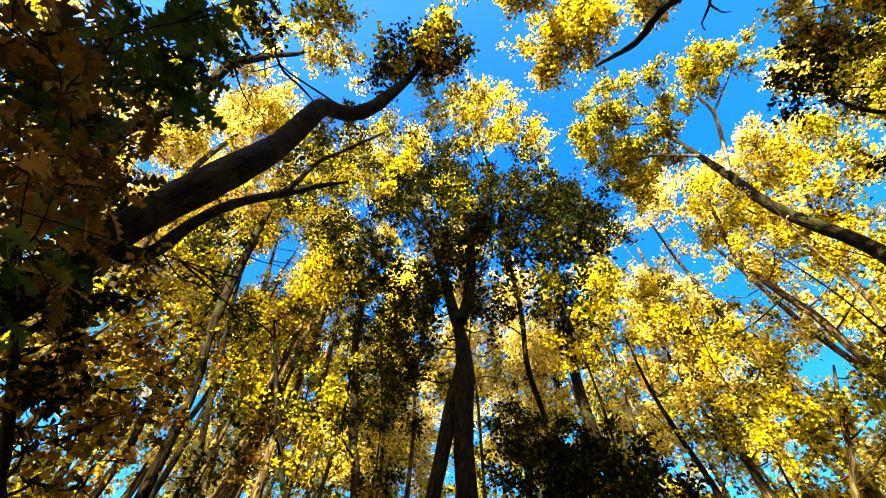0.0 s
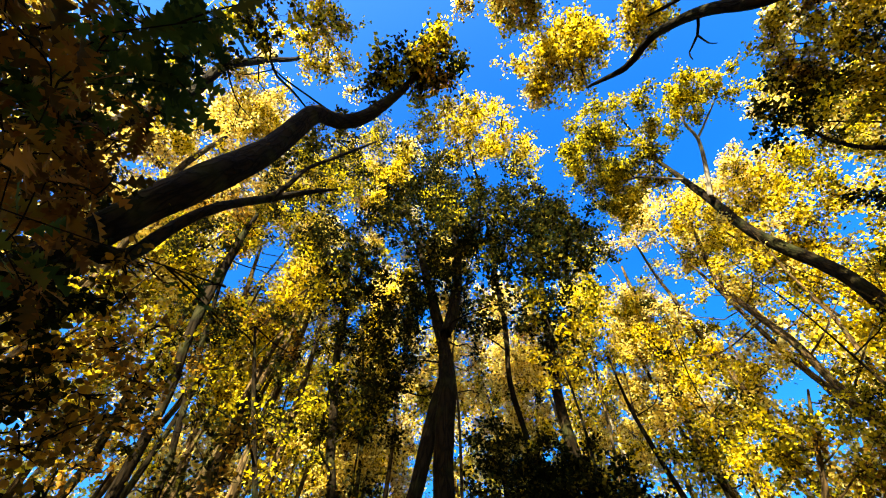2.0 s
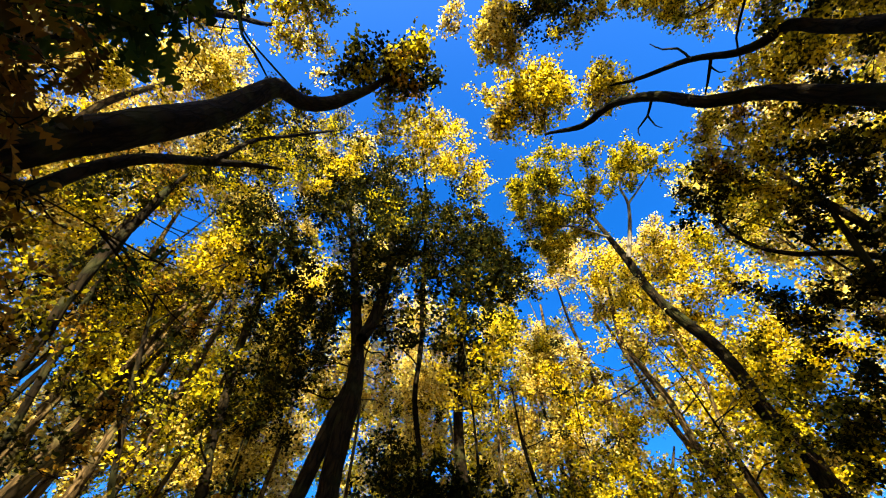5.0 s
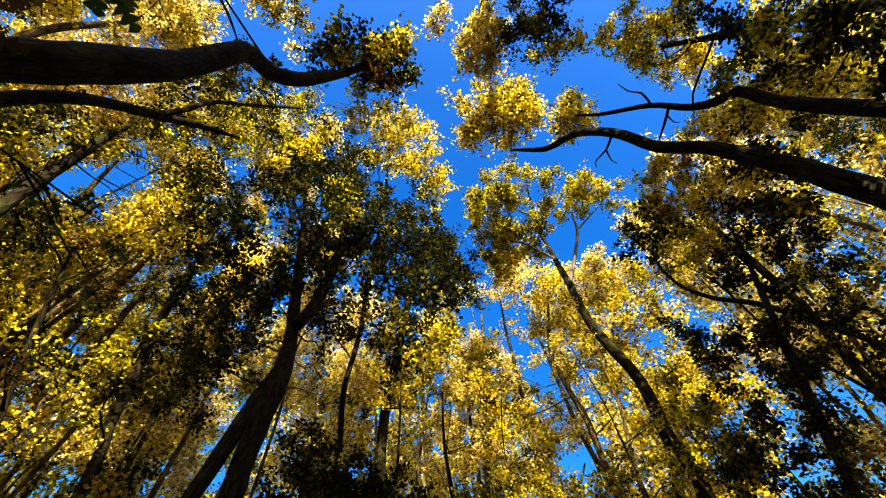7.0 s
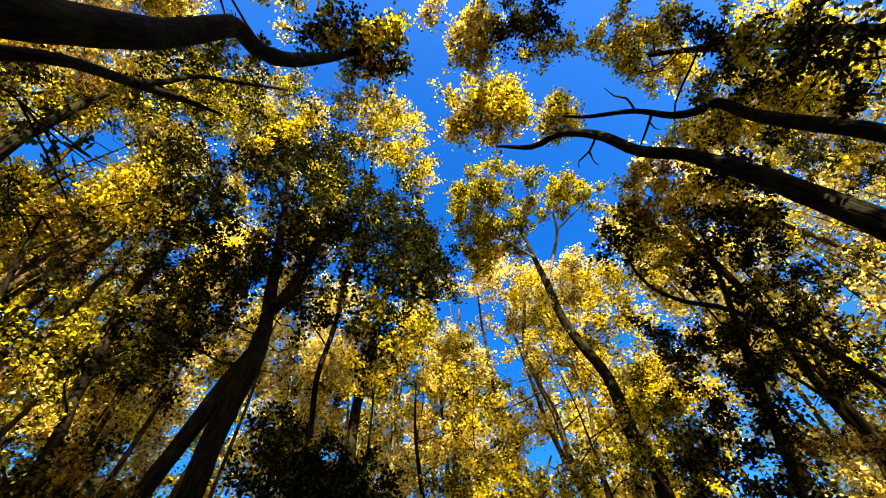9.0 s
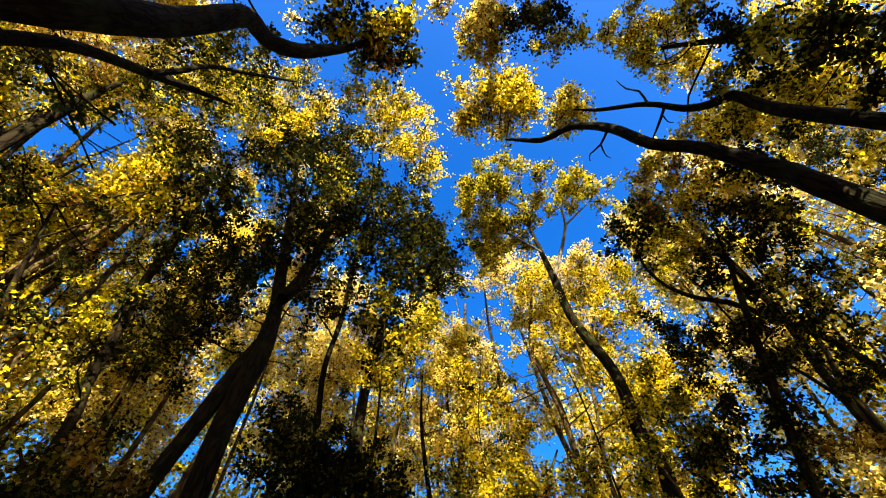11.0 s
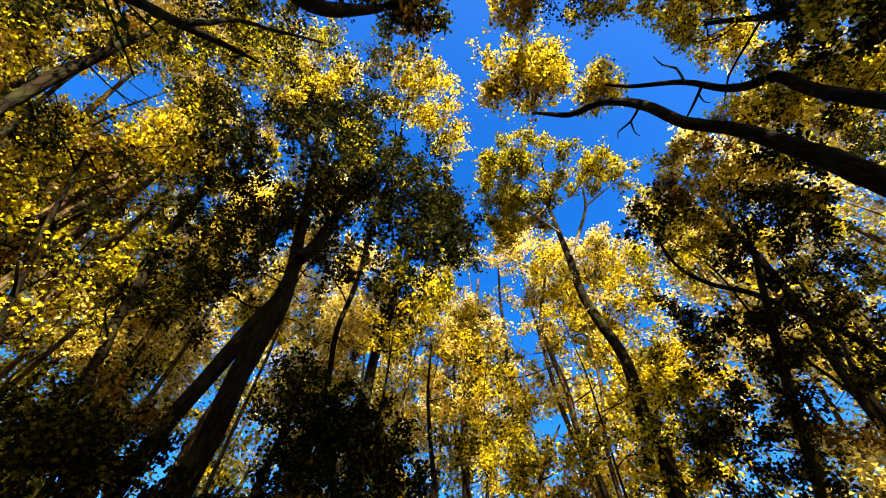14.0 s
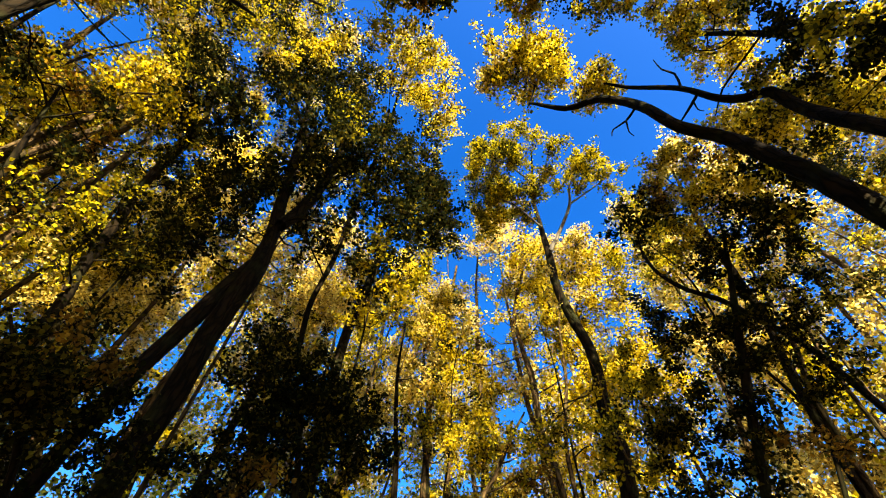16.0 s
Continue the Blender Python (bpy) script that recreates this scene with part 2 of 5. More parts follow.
GAP_WAYS = np.array([(math.sin(radians(a)) * math.cos(radians(h)), math.cos(radians(a)) * math.cos(radians(h)), math.sin(radians(h))) for a, h, w in VIEW_GAPS])
GAP_WIDE = np.array([w for a, h, w in VIEW_GAPS])


# true where foliage at p would cover a gap as seen from the camera
def in_view_gap(p, r):
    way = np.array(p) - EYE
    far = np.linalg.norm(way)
    off = np.degrees(np.arccos(np.clip(GAP_WAYS @ (way / far), -1, 1)))
    return bool((off < GAP_WIDE + 0.6 * math.degrees(r / far)).any())


def make_tree(label, seed, trunk, limbs=(), crown=(), leaf="gold", bark="dark", size=0.09, density=1.0, slim=0.55,
              group="", name="tree", mixed=(), category="tree", twig=0.011, plain=False, fill=(), limb_bark=""):
    """A tree: trunk, limbs that leave it, and clumps of foliage, each carried by a bough from the nearest lower wood.
    Rows of trunk and limbs are x, y, z, radius; rows of crown are x, y, z, radius; mixed: clumps with leaves of a second kind."""
    rng = np.random.default_rng(seed)
    foot = np.array(trunk[0][:3], float)
    tree = thing(name, foot, label, category, group)
    local = [[(x - foot[0], y - foot[1], z - foot[2], r) for x, y, z, r in rows] for rows in (trunk, *limbs)]
    lines = []
    for i, rows in enumerate(local):
        line = curve_points(rows, 0.5 if plain else 0.22)
        run = np.linspace(0, len(line) * 0.22, len(line))[:, None]
        line[:, :3] += line[:, 3:] * 0.22 * np.sin(run * np.array([1.3, 1.7, 0.9]) + rng.uniform(0, 6, 3)) * np.minimum(run, 1)
        if i == 0:
            line[:, 3] *= 1 + 0.7 * np.exp(-line[:, 2] / 0.35)
        lines.append(line)
        s = Stems()
        s.add(line, (8 if plain else 14) if line[0, 3] > 0.06 else 8, 0.05, rng)
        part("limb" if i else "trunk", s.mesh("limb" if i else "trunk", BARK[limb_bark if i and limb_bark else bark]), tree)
    wood = np.vstack(lines)
    loose = {kind: [] for kind in LEAF}
    for kind, x, y, z, wide, count, r in fill:
        spots = rng.normal(0, 1, (count, 3))
        spots *= wide * rng.random((count, 1)) ** 0.4 / np.linalg.norm(spots, axis=1)[:, None]
        loose[kind] += [(*row, q) for row, q in zip(spots + [x, y, z], r * rng.uniform(0.7, 1.25, count)) if not in_view_gap(row, q)]
    crown = [*crown, *loose.pop(leaf)]
    rest = [(mixed[0], [*mixed[1], *loose.pop(mixed[0])])] if mixed else []
    rest += [(kind, rows) for kind, rows in loose.items() if rows]
    for kind, clumps in ((leaf, crown), *rest):
        places, joined = [], Stems()
        gaps = [np.linalg.norm(np.array(c[:3]) - foot - wood[:, :3], axis=1).min() for c in clumps]
        for i in np.argsort(gaps):
            c = np.array(clumps[i][:3]) - foot
            r = clumps[i][3]
            gap = c - wood[:, :3]
            d = np.linalg.norm(gap, axis=1)
            w = wood[np.argmin(d + 1.6 * np.maximum(0, 0.35 * d - gap[:, 2]) + 0.5 * (wood[:, 3] < 0.006))]
            reach = c - w[:3]
            far = np.linalg.norm(reach)
            bough = joined if plain else Stems()
            if far > 0.1:
                r0 = min(w[3] * 0.8, 0.011 + 0.008 * far, 0.026)
                bend = rng.normal(0, 0.09 * far, 3)
                rows = [(*w[:3], r0), (*(w[:3] + reach * 0.35 + bend + [0, 0, -0.06 * far]), r0 * 0.85),
                        (*(w[:3] + reach * 0.7 + bend * 0.3 + rng.normal(0, 0.06 * far, 3)), r0 * 0.65), (*c, max(0.006, r0 * 0.4))]
                line = curve_points(rows, 1.2 if plain else 0.34)
                bough.add(line, 3 if plain else 5, 0.06, rng)
                wood = np.vstack([wood, line[1:]])
            places.append(spray((*c, r), c - reach * min(1, r / (far + 1e-6)), bough, rng, density, size, slim, twig, not plain))
            if not plain:
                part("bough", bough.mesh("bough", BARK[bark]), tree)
        if len(clumps):
            if plain:
                tagged(part("brushwood", joined.mesh("brushwood", BARK[bark]), tree), kind="stuff")
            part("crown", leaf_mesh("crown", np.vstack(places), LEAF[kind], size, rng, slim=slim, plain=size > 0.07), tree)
    return tree


def lobed_leaf(name, mat, length, lobes, curl, seed):
    """An oak leaf blade: lobed outline on both sides of a bent midrib, with a short stalk."""
    rng = np.random.default_rng(seed)
    k = lobes * 4 + 1
    s = np.linspace(0, 1, k)
    wide = length * 0.29 * np.sin(np.pi * np.clip(s * 0.92 + 0.05, 0, 1)) ** 0.7 * (0.66 + 0.4 * np.cos(2 * np.pi * lobes * s + np.pi)) * (0.6 + 0.6 * s)
    wide[-1] = length * 0.02
    mid = np.stack([np.zeros(k), s * length + 0.12 * length, -curl * length * s * s], 1)
    rows = []
    for sign in (-1, 1):
        edge = mid.copy()
        edge[:, 0] += sign * wide * rng.uniform(0.85, 1.1, k)
        edge[:, 1] += wide * 0.35
        edge[:, 2] += wide * 0.35 * rng.uniform(0.2, 1.0) + rng.normal(0, 0.01 * length, k)
        rows.append(edge)
    verts = [*rows[0], *mid, *rows[1], (0, 0, 0), (0.002, 0, 0.002), (0.002, 0.12 * length, 0.002), (0, 0.12 * length, 0)]
    i = np.arange(k - 1)
    faces = [*np.stack([i, i + 1, i + k + 1, i + k], 1), *np.stack([i + k, i + k + 1, i + 2 * k + 1, i + 2 * k], 1), (3 * k, 3 * k + 1, 3 * k + 2, 3 * k + 3)]
    return mesh_of(name, verts, faces, 4, mat, None, True)


def oak_leaf_material(name, colours, glow):
    """Large leaves that are objects of their own: colour from leaf to leaf, blotches of brown and a paler midrib grain."""
    m, n, l, bsdf = material(name)
    own = n.new("ShaderNodeObjectInfo")
    where = n.new("ShaderNodeTexCoord")
    blotch = n.new("ShaderNodeTexNoise")
    blotch.inputs["Scale"].default_value, blotch.inputs["Detail"].default_value = 28, 5
    l.new(where.outputs["Object"], blotch.inputs["Vector"])
    mix = n.new("ShaderNodeMix")
    mix.inputs["Factor"].default_value = 0.35
    l.new(own.outputs["Random"], mix.inputs["A"])
    l.new(blotch.outputs["Fac"], mix.inputs["B"])
    r = ramp(n, [(i / (len(colours) - 1) * 0.7 + 0.15, c) for i, c in enumerate(colours)])
    l.new(mix.outputs["Result"], r.inputs["Fac"])
    l.new(r.outputs["Color"], bsdf.inputs["Base Color"])
    bsdf.inputs["Roughness"].default_value, bsdf.inputs["Specular IOR Level"].default_value = 0.7, 0.03
    thin = n.new("ShaderNodeBsdfTranslucent")
    l.new(r.outputs["Color"], thin.inputs["Color"])
    both = n.new("ShaderNodeMixShader")
    both.inputs["Fac"].default_value = glow
    l.new(bsdf.outputs["BSDF"], both.inputs[1])
    l.new(thin.outputs["BSDF"], both.inputs[2])
    l.new(both.outputs["Shader"], n["Material Output"].inputs["Surface"])
    return m


OAK_LEAVES = {}
for kind, colours in (("russet", [(0.03, 0.025, 0.008), (0.10, 0.045, 0.010), (0.20, 0.085, 0.014), (0.14, 0.10, 0.014)]),
                      ("green", [(0.015, 0.03, 0.008), (0.03, 0.055, 0.012), (0.05, 0.08, 0.015), (0.10, 0.09, 0.015)])):
    mat = oak_leaf_material(kind + "_oak_leaf", colours, 0.35)
    OAK_LEAVES[kind] = [lobed_leaf("leaf", mat, ln, lobes, curl, 40 + i) for i, (ln, lobes, curl) in enumerate(((0.11, 4, 0.15), (0.135, 5, 0.3), (0.095, 4, -0.1)))]


OAK_LEAVES["slim"] = [lobed_leaf("leaf", OAK_LEAVES["green"][0].materials[0], ln, 3, curl, 50) for ln, curl in ((0.034, 0.1), (0.04, 0.2), (0.03, 0.0))]


def make_oak(label, seed, trunk, sprigs, per=15):
    """A young oak close by: trunk, one bough to each sprig, and large lobed leaves, each a leaf of its own.
    Rows of sprigs: x, y, z, radius, kind of leaf."""
    rng = np.random.default_rng(seed)
    foot = np.array(trunk[0][:3], float)
    tree = thing("oak_tree", foot, label, "tree")
    line = curve_points([(x - foot[0], y - foot[1], z - foot[2], r) for x, y, z, r in trunk], 0.15)
    s = Stems()
    s.add(line, 10, 0.05, rng)
    part("trunk", s.mesh("trunk", BARK["dark"]), tree)
    wood = line
    order = np.argsort([np.linalg.norm(np.array(p[:3]) - foot - wood[:, :3], axis=1).min() for p in sprigs])
    for i in order:
        x, y, z, r, kind = sprigs[i]
        c = np.array((x, y, z)) - foot
        gap = c - wood[:, :3]
        d = np.linalg.norm(gap, axis=1)
        w = wood[np.argmin(d + 0.8 * np.maximum(0, 0.2 * d - gap[:, 2]))]
        reach = c - w[:3]
        far = np.linalg.norm(reach)
        r0 = min(w[3] * 0.8, 0.004 + 0.006 * far)
        bend = rng.normal(0, 0.08 * far, 3)
        bough, hung = Stems(), []
        main = curve_points([(*w[:3], r0), (*(w[:3] + reach * 0.4 + bend), r0 * 0.8), (*(w[:3] + reach * 0.75 + bend * 0.4), r0 * 0.6), (*c, 0.003)], 0.08)
        bough.add(main, 6, 0.06, rng)
        wood = np.vstack([wood, main[1:]])
        for j in range(3):
            end = c + rng.normal(0, 0.6 * r, 3)
            start = main[int(len(main) * rng.uniform(0.55, 0.95)), :3]
            twig = curve_points([(*start, 0.003), (*((start + end) / 2 + rng.normal(0, 0.1 * r, 3)), 0.0025), (*end, 0.0015)], 0.06)
            bough.add(twig, 5, 0.05, rng)
            for q in range(per // 3):
                at = twig[int((len(twig) - 1) * rng.uniform(0.25, 1)), :3] + rng.normal(0, 0.1 * r, 3)
                blade = OAK_LEAVES[kind][int(rng.integers(3))]
                hung.append((blade, pose(*at, rng.normal(-15, 30), rng.normal(0, 32), rng.uniform(0, 360)) @ Matrix.Scale(rng.uniform(0.75, 1.15), 4)))
        branch = part("bough", bough.mesh("bough", BARK["dark"]), tree)
        for blade, m in hung:
            part("leaf", blade, branch).matrix_basis = m
    return tree


# ---- ground ----
def ground_height(x, y):
    return 0.12 * noise.noise((x * 0.18, y * 0.18, 3.1)) + 0.04 * noise.noise((x * 0.8, y * 0.8, 7.7))


def make_ground():
    m, n, l, bsdf = material("leaf_litter_soil")
    where = n.new("ShaderNodeTexCoord")
    flakes = n.new("ShaderNodeTexVoronoi")
    flakes.inputs["Scale"].default_value = 13
    l.new(where.outputs["Object"], flakes.inputs["Vector"])
    damp = n.new("ShaderNodeTexNoise")
    damp.inputs["Scale"].default_value, damp.inputs["Detail"].default_value = 0.7, 8
    l.new(where.outputs["Object"], damp.inputs["Vector"])
    mix = n.new("ShaderNodeMix")
    mix.inputs["Factor"].default_value = 0.5
    l.new(flakes.outputs["Color"], mix.inputs["A"])
    l.new(damp.outputs["Fac"], mix.inputs["B"])
    r = ramp(n, [(0.2, (0.035, 0.022, 0.012)), (0.45, (0.11, 0.06, 0.022)), (0.6, (0.2, 0.12, 0.03)), (0.8, (0.08, 0.07, 0.02))])
    l.new(mix.outputs["Result"], r.inputs["Fac"])
    l.new(r.outputs["Color"], bsdf.inputs["Base Color"])
    bsdf.inputs["Roughness"].default_value = 0.95
    bump = n.new("ShaderNodeBump")
    bump.inputs["Distance"].default_value = 0.03
    l.new(flakes.outputs["Distance"], bump.inputs["Height"])
    l.new(bump.outputs["Normal"], bsdf.inputs["Normal"])
    steps = sorted({round(s * d, 2) for s in (-1, 1) for d in [*np.arange(0, 30, 0.6), *np.arange(30, 60, 5), 80, 120, 250, 600, 1500]})
    k = len(steps)
    verts = [(x, y, ground_height(x, y) if max(abs(x), abs(y)) < 60 else 0.0) for y in steps for x in steps]
    i = (np.arange(k - 1)[:, None] * k + np.arange(k - 1)[None]).ravel()
    me = mesh_of("ground", verts, np.stack([i, i + 1, i + k + 1, i + k], 1), 4, m, None, True)
    tagged(new("ground", me), "forest floor of brown soil and fallen leaves", "ground", kind="structure")


make_ground()

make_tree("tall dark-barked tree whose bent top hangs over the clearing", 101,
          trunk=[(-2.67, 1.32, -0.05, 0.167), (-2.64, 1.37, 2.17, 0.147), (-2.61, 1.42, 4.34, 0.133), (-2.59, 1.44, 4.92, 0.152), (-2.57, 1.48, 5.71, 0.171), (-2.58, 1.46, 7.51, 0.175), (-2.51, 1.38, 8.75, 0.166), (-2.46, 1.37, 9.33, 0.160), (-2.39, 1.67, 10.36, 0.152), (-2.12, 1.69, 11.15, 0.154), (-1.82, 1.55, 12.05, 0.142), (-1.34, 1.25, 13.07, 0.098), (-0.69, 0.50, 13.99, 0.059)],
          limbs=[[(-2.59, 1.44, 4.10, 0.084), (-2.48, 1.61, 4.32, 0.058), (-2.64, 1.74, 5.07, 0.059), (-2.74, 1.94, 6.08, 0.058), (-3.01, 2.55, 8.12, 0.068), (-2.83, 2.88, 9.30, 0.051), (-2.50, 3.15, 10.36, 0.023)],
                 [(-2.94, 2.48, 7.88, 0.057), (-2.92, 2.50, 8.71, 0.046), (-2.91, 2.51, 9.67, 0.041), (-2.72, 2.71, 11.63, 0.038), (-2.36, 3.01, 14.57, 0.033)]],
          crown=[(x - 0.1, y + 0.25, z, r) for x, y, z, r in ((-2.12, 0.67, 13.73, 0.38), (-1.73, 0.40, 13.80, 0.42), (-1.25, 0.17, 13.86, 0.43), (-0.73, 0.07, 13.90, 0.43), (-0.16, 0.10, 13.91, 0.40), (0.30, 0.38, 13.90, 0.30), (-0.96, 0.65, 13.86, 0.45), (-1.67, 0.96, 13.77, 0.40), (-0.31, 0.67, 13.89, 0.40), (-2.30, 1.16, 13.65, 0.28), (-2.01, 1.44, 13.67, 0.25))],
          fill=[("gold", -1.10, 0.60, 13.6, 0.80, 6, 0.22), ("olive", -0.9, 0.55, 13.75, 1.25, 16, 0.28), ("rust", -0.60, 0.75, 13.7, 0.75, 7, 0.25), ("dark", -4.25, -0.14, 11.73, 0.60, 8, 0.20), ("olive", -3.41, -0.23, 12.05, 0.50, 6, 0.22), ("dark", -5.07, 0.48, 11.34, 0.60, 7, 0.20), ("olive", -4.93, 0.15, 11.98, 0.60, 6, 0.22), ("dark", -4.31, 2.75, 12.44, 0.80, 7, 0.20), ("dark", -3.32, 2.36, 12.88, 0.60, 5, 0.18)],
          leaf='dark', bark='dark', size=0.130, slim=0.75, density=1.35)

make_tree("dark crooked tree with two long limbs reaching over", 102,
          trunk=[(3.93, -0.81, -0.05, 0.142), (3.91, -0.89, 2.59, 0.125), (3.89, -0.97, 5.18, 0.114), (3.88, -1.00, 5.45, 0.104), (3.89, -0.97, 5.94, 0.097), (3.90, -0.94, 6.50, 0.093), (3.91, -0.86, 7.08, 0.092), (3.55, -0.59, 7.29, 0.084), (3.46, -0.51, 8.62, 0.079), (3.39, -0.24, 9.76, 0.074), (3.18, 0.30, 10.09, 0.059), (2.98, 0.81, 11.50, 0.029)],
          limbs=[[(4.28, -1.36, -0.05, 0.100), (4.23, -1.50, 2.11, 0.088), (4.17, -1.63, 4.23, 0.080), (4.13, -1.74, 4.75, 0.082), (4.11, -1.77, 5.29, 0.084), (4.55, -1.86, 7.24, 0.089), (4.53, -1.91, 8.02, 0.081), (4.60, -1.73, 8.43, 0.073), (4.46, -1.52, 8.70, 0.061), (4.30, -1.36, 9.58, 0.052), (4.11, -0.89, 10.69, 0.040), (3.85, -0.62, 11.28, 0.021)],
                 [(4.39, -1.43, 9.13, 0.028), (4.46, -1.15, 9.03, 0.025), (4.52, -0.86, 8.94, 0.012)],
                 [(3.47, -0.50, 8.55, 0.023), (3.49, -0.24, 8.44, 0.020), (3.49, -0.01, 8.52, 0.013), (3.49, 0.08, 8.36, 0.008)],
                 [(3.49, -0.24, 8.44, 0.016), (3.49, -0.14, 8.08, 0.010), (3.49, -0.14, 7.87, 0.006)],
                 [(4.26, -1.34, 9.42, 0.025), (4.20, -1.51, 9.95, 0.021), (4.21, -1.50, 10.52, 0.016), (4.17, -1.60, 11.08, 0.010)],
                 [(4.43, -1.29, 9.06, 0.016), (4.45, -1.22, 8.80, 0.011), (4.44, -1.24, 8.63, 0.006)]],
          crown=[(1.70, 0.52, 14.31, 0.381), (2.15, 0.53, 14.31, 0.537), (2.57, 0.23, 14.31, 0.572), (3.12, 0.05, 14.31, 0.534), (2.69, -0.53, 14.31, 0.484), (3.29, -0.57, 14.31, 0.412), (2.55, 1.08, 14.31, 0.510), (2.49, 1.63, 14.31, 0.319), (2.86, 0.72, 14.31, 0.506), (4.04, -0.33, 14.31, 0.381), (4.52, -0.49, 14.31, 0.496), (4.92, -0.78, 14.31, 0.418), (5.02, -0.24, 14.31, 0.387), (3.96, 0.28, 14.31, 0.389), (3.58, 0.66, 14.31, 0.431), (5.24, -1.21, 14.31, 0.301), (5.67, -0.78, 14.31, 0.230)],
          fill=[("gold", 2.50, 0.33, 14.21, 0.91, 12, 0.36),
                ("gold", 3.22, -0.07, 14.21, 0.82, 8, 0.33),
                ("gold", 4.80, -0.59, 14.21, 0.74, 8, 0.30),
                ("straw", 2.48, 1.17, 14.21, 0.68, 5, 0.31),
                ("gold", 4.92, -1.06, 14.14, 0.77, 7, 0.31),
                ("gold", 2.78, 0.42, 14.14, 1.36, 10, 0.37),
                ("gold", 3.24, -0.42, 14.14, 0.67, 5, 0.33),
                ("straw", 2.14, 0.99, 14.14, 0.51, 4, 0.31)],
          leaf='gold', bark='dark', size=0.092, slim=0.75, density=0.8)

make_tree("tall forked tree with thin olive and gold foliage", 103,
          trunk=[(8.03, 4.92, -0.05, 0.216), (8.20, 4.59, 2.95, 0.190), (8.36, 4.27, 5.90, 0.173), (8.42, 4.14, 6.47, 0.163), (8.42, 4.14, 7.36, 0.156), (8.47, 4.03, 8.92, 0.153), (8.41, 4.17, 10.89, 0.148), (8.38, 4.22, 12.82, 0.138), (8.42, 4.14, 14.50, 0.131), (8.46, 4.06, 16.09, 0.096), (8.50, 3.98, 18.40, 0.081), (7.46, 3.12, 18.50, 0.053), (6.68, 2.46, 18.50, 0.026)],
          limbs=[[(8.19, 3.93, 13.89, 0.085), (8.26, 3.30, 14.69, 0.069), (8.18, 2.53, 15.56, 0.053), (7.99, 2.11, 16.37, 0.036), (8.16, 1.50, 16.98, 0.020)],
                 [(7.97, 3.84, 15.27, 0.050), (7.07, 4.06, 16.08, 0.038), (6.46, 4.44, 16.63, 0.027), (5.85, 4.76, 17.16, 0.015)],
                 [(7.52, 3.52, 16.52, 0.050), (7.28, 2.79, 17.02, 0.033), (6.95, 1.98, 17.51, 0.015)],
                 [(7.09, 3.15, 17.04, 0.040), (5.90, 3.32, 17.50, 0.026), (5.18, 3.23, 17.77, 0.012)],
                 [(8.33, 2.57, 15.82, 0.040), (8.65, 1.61, 16.17, 0.026), (8.89, 0.85, 16.50, 0.012)]],
          crown=[(5.24, 2.04, 17.73, 0.500), (5.86, 1.92, 17.53, 0.500), (5.10, 3.00, 17.63, 0.500), (4.68, 3.63, 17.63, 0.420), (4.87, 4.38, 17.39, 0.420), (5.60, 3.87, 17.27, 0.500), (6.12, 2.97, 17.27, 0.500), (6.58, 1.66, 17.27, 0.450), (7.16, 2.14, 16.96, 0.420), (7.54, 1.41, 16.85, 0.420), (8.06, 1.16, 16.61, 0.400), (8.55, 0.91, 16.34, 0.360)]
          + [(9.02, 1.05, 16.05, 0.320), (8.32, 1.92, 16.39, 0.400), (7.78, 2.51, 16.59, 0.400), (5.52, 4.99, 16.99, 0.480), (6.36, 4.84, 16.70, 0.500), (6.53, 5.58, 16.38, 0.480), (7.01, 5.02, 16.35, 0.500), (7.36, 4.29, 16.41, 0.420), (7.83, 4.29, 16.16, 0.360), (7.17, 5.67, 16.04, 0.360), (8.88, 0.31, 16.17, 0.240), (6.75, 3.77, 16.83, 0.420), (6.78, 1.19, 17.23, 0.280)],
          fill=[("olive", 5.95, 3.86, 17.58, 2.0, 30, 0.42), ("gold", 6.96, 5.29, 16.75, 1.4, 7, 0.32), ("olive", 8.23, 1.36, 16.73, 1.3, 14, 0.32)],
          # pale limb bark paints sunlight onto the upper limbs
          leaf='olive', bark='dark', size=0.104, slim=0.75, density=1.5, limb_bark="pale", twig=0.013)

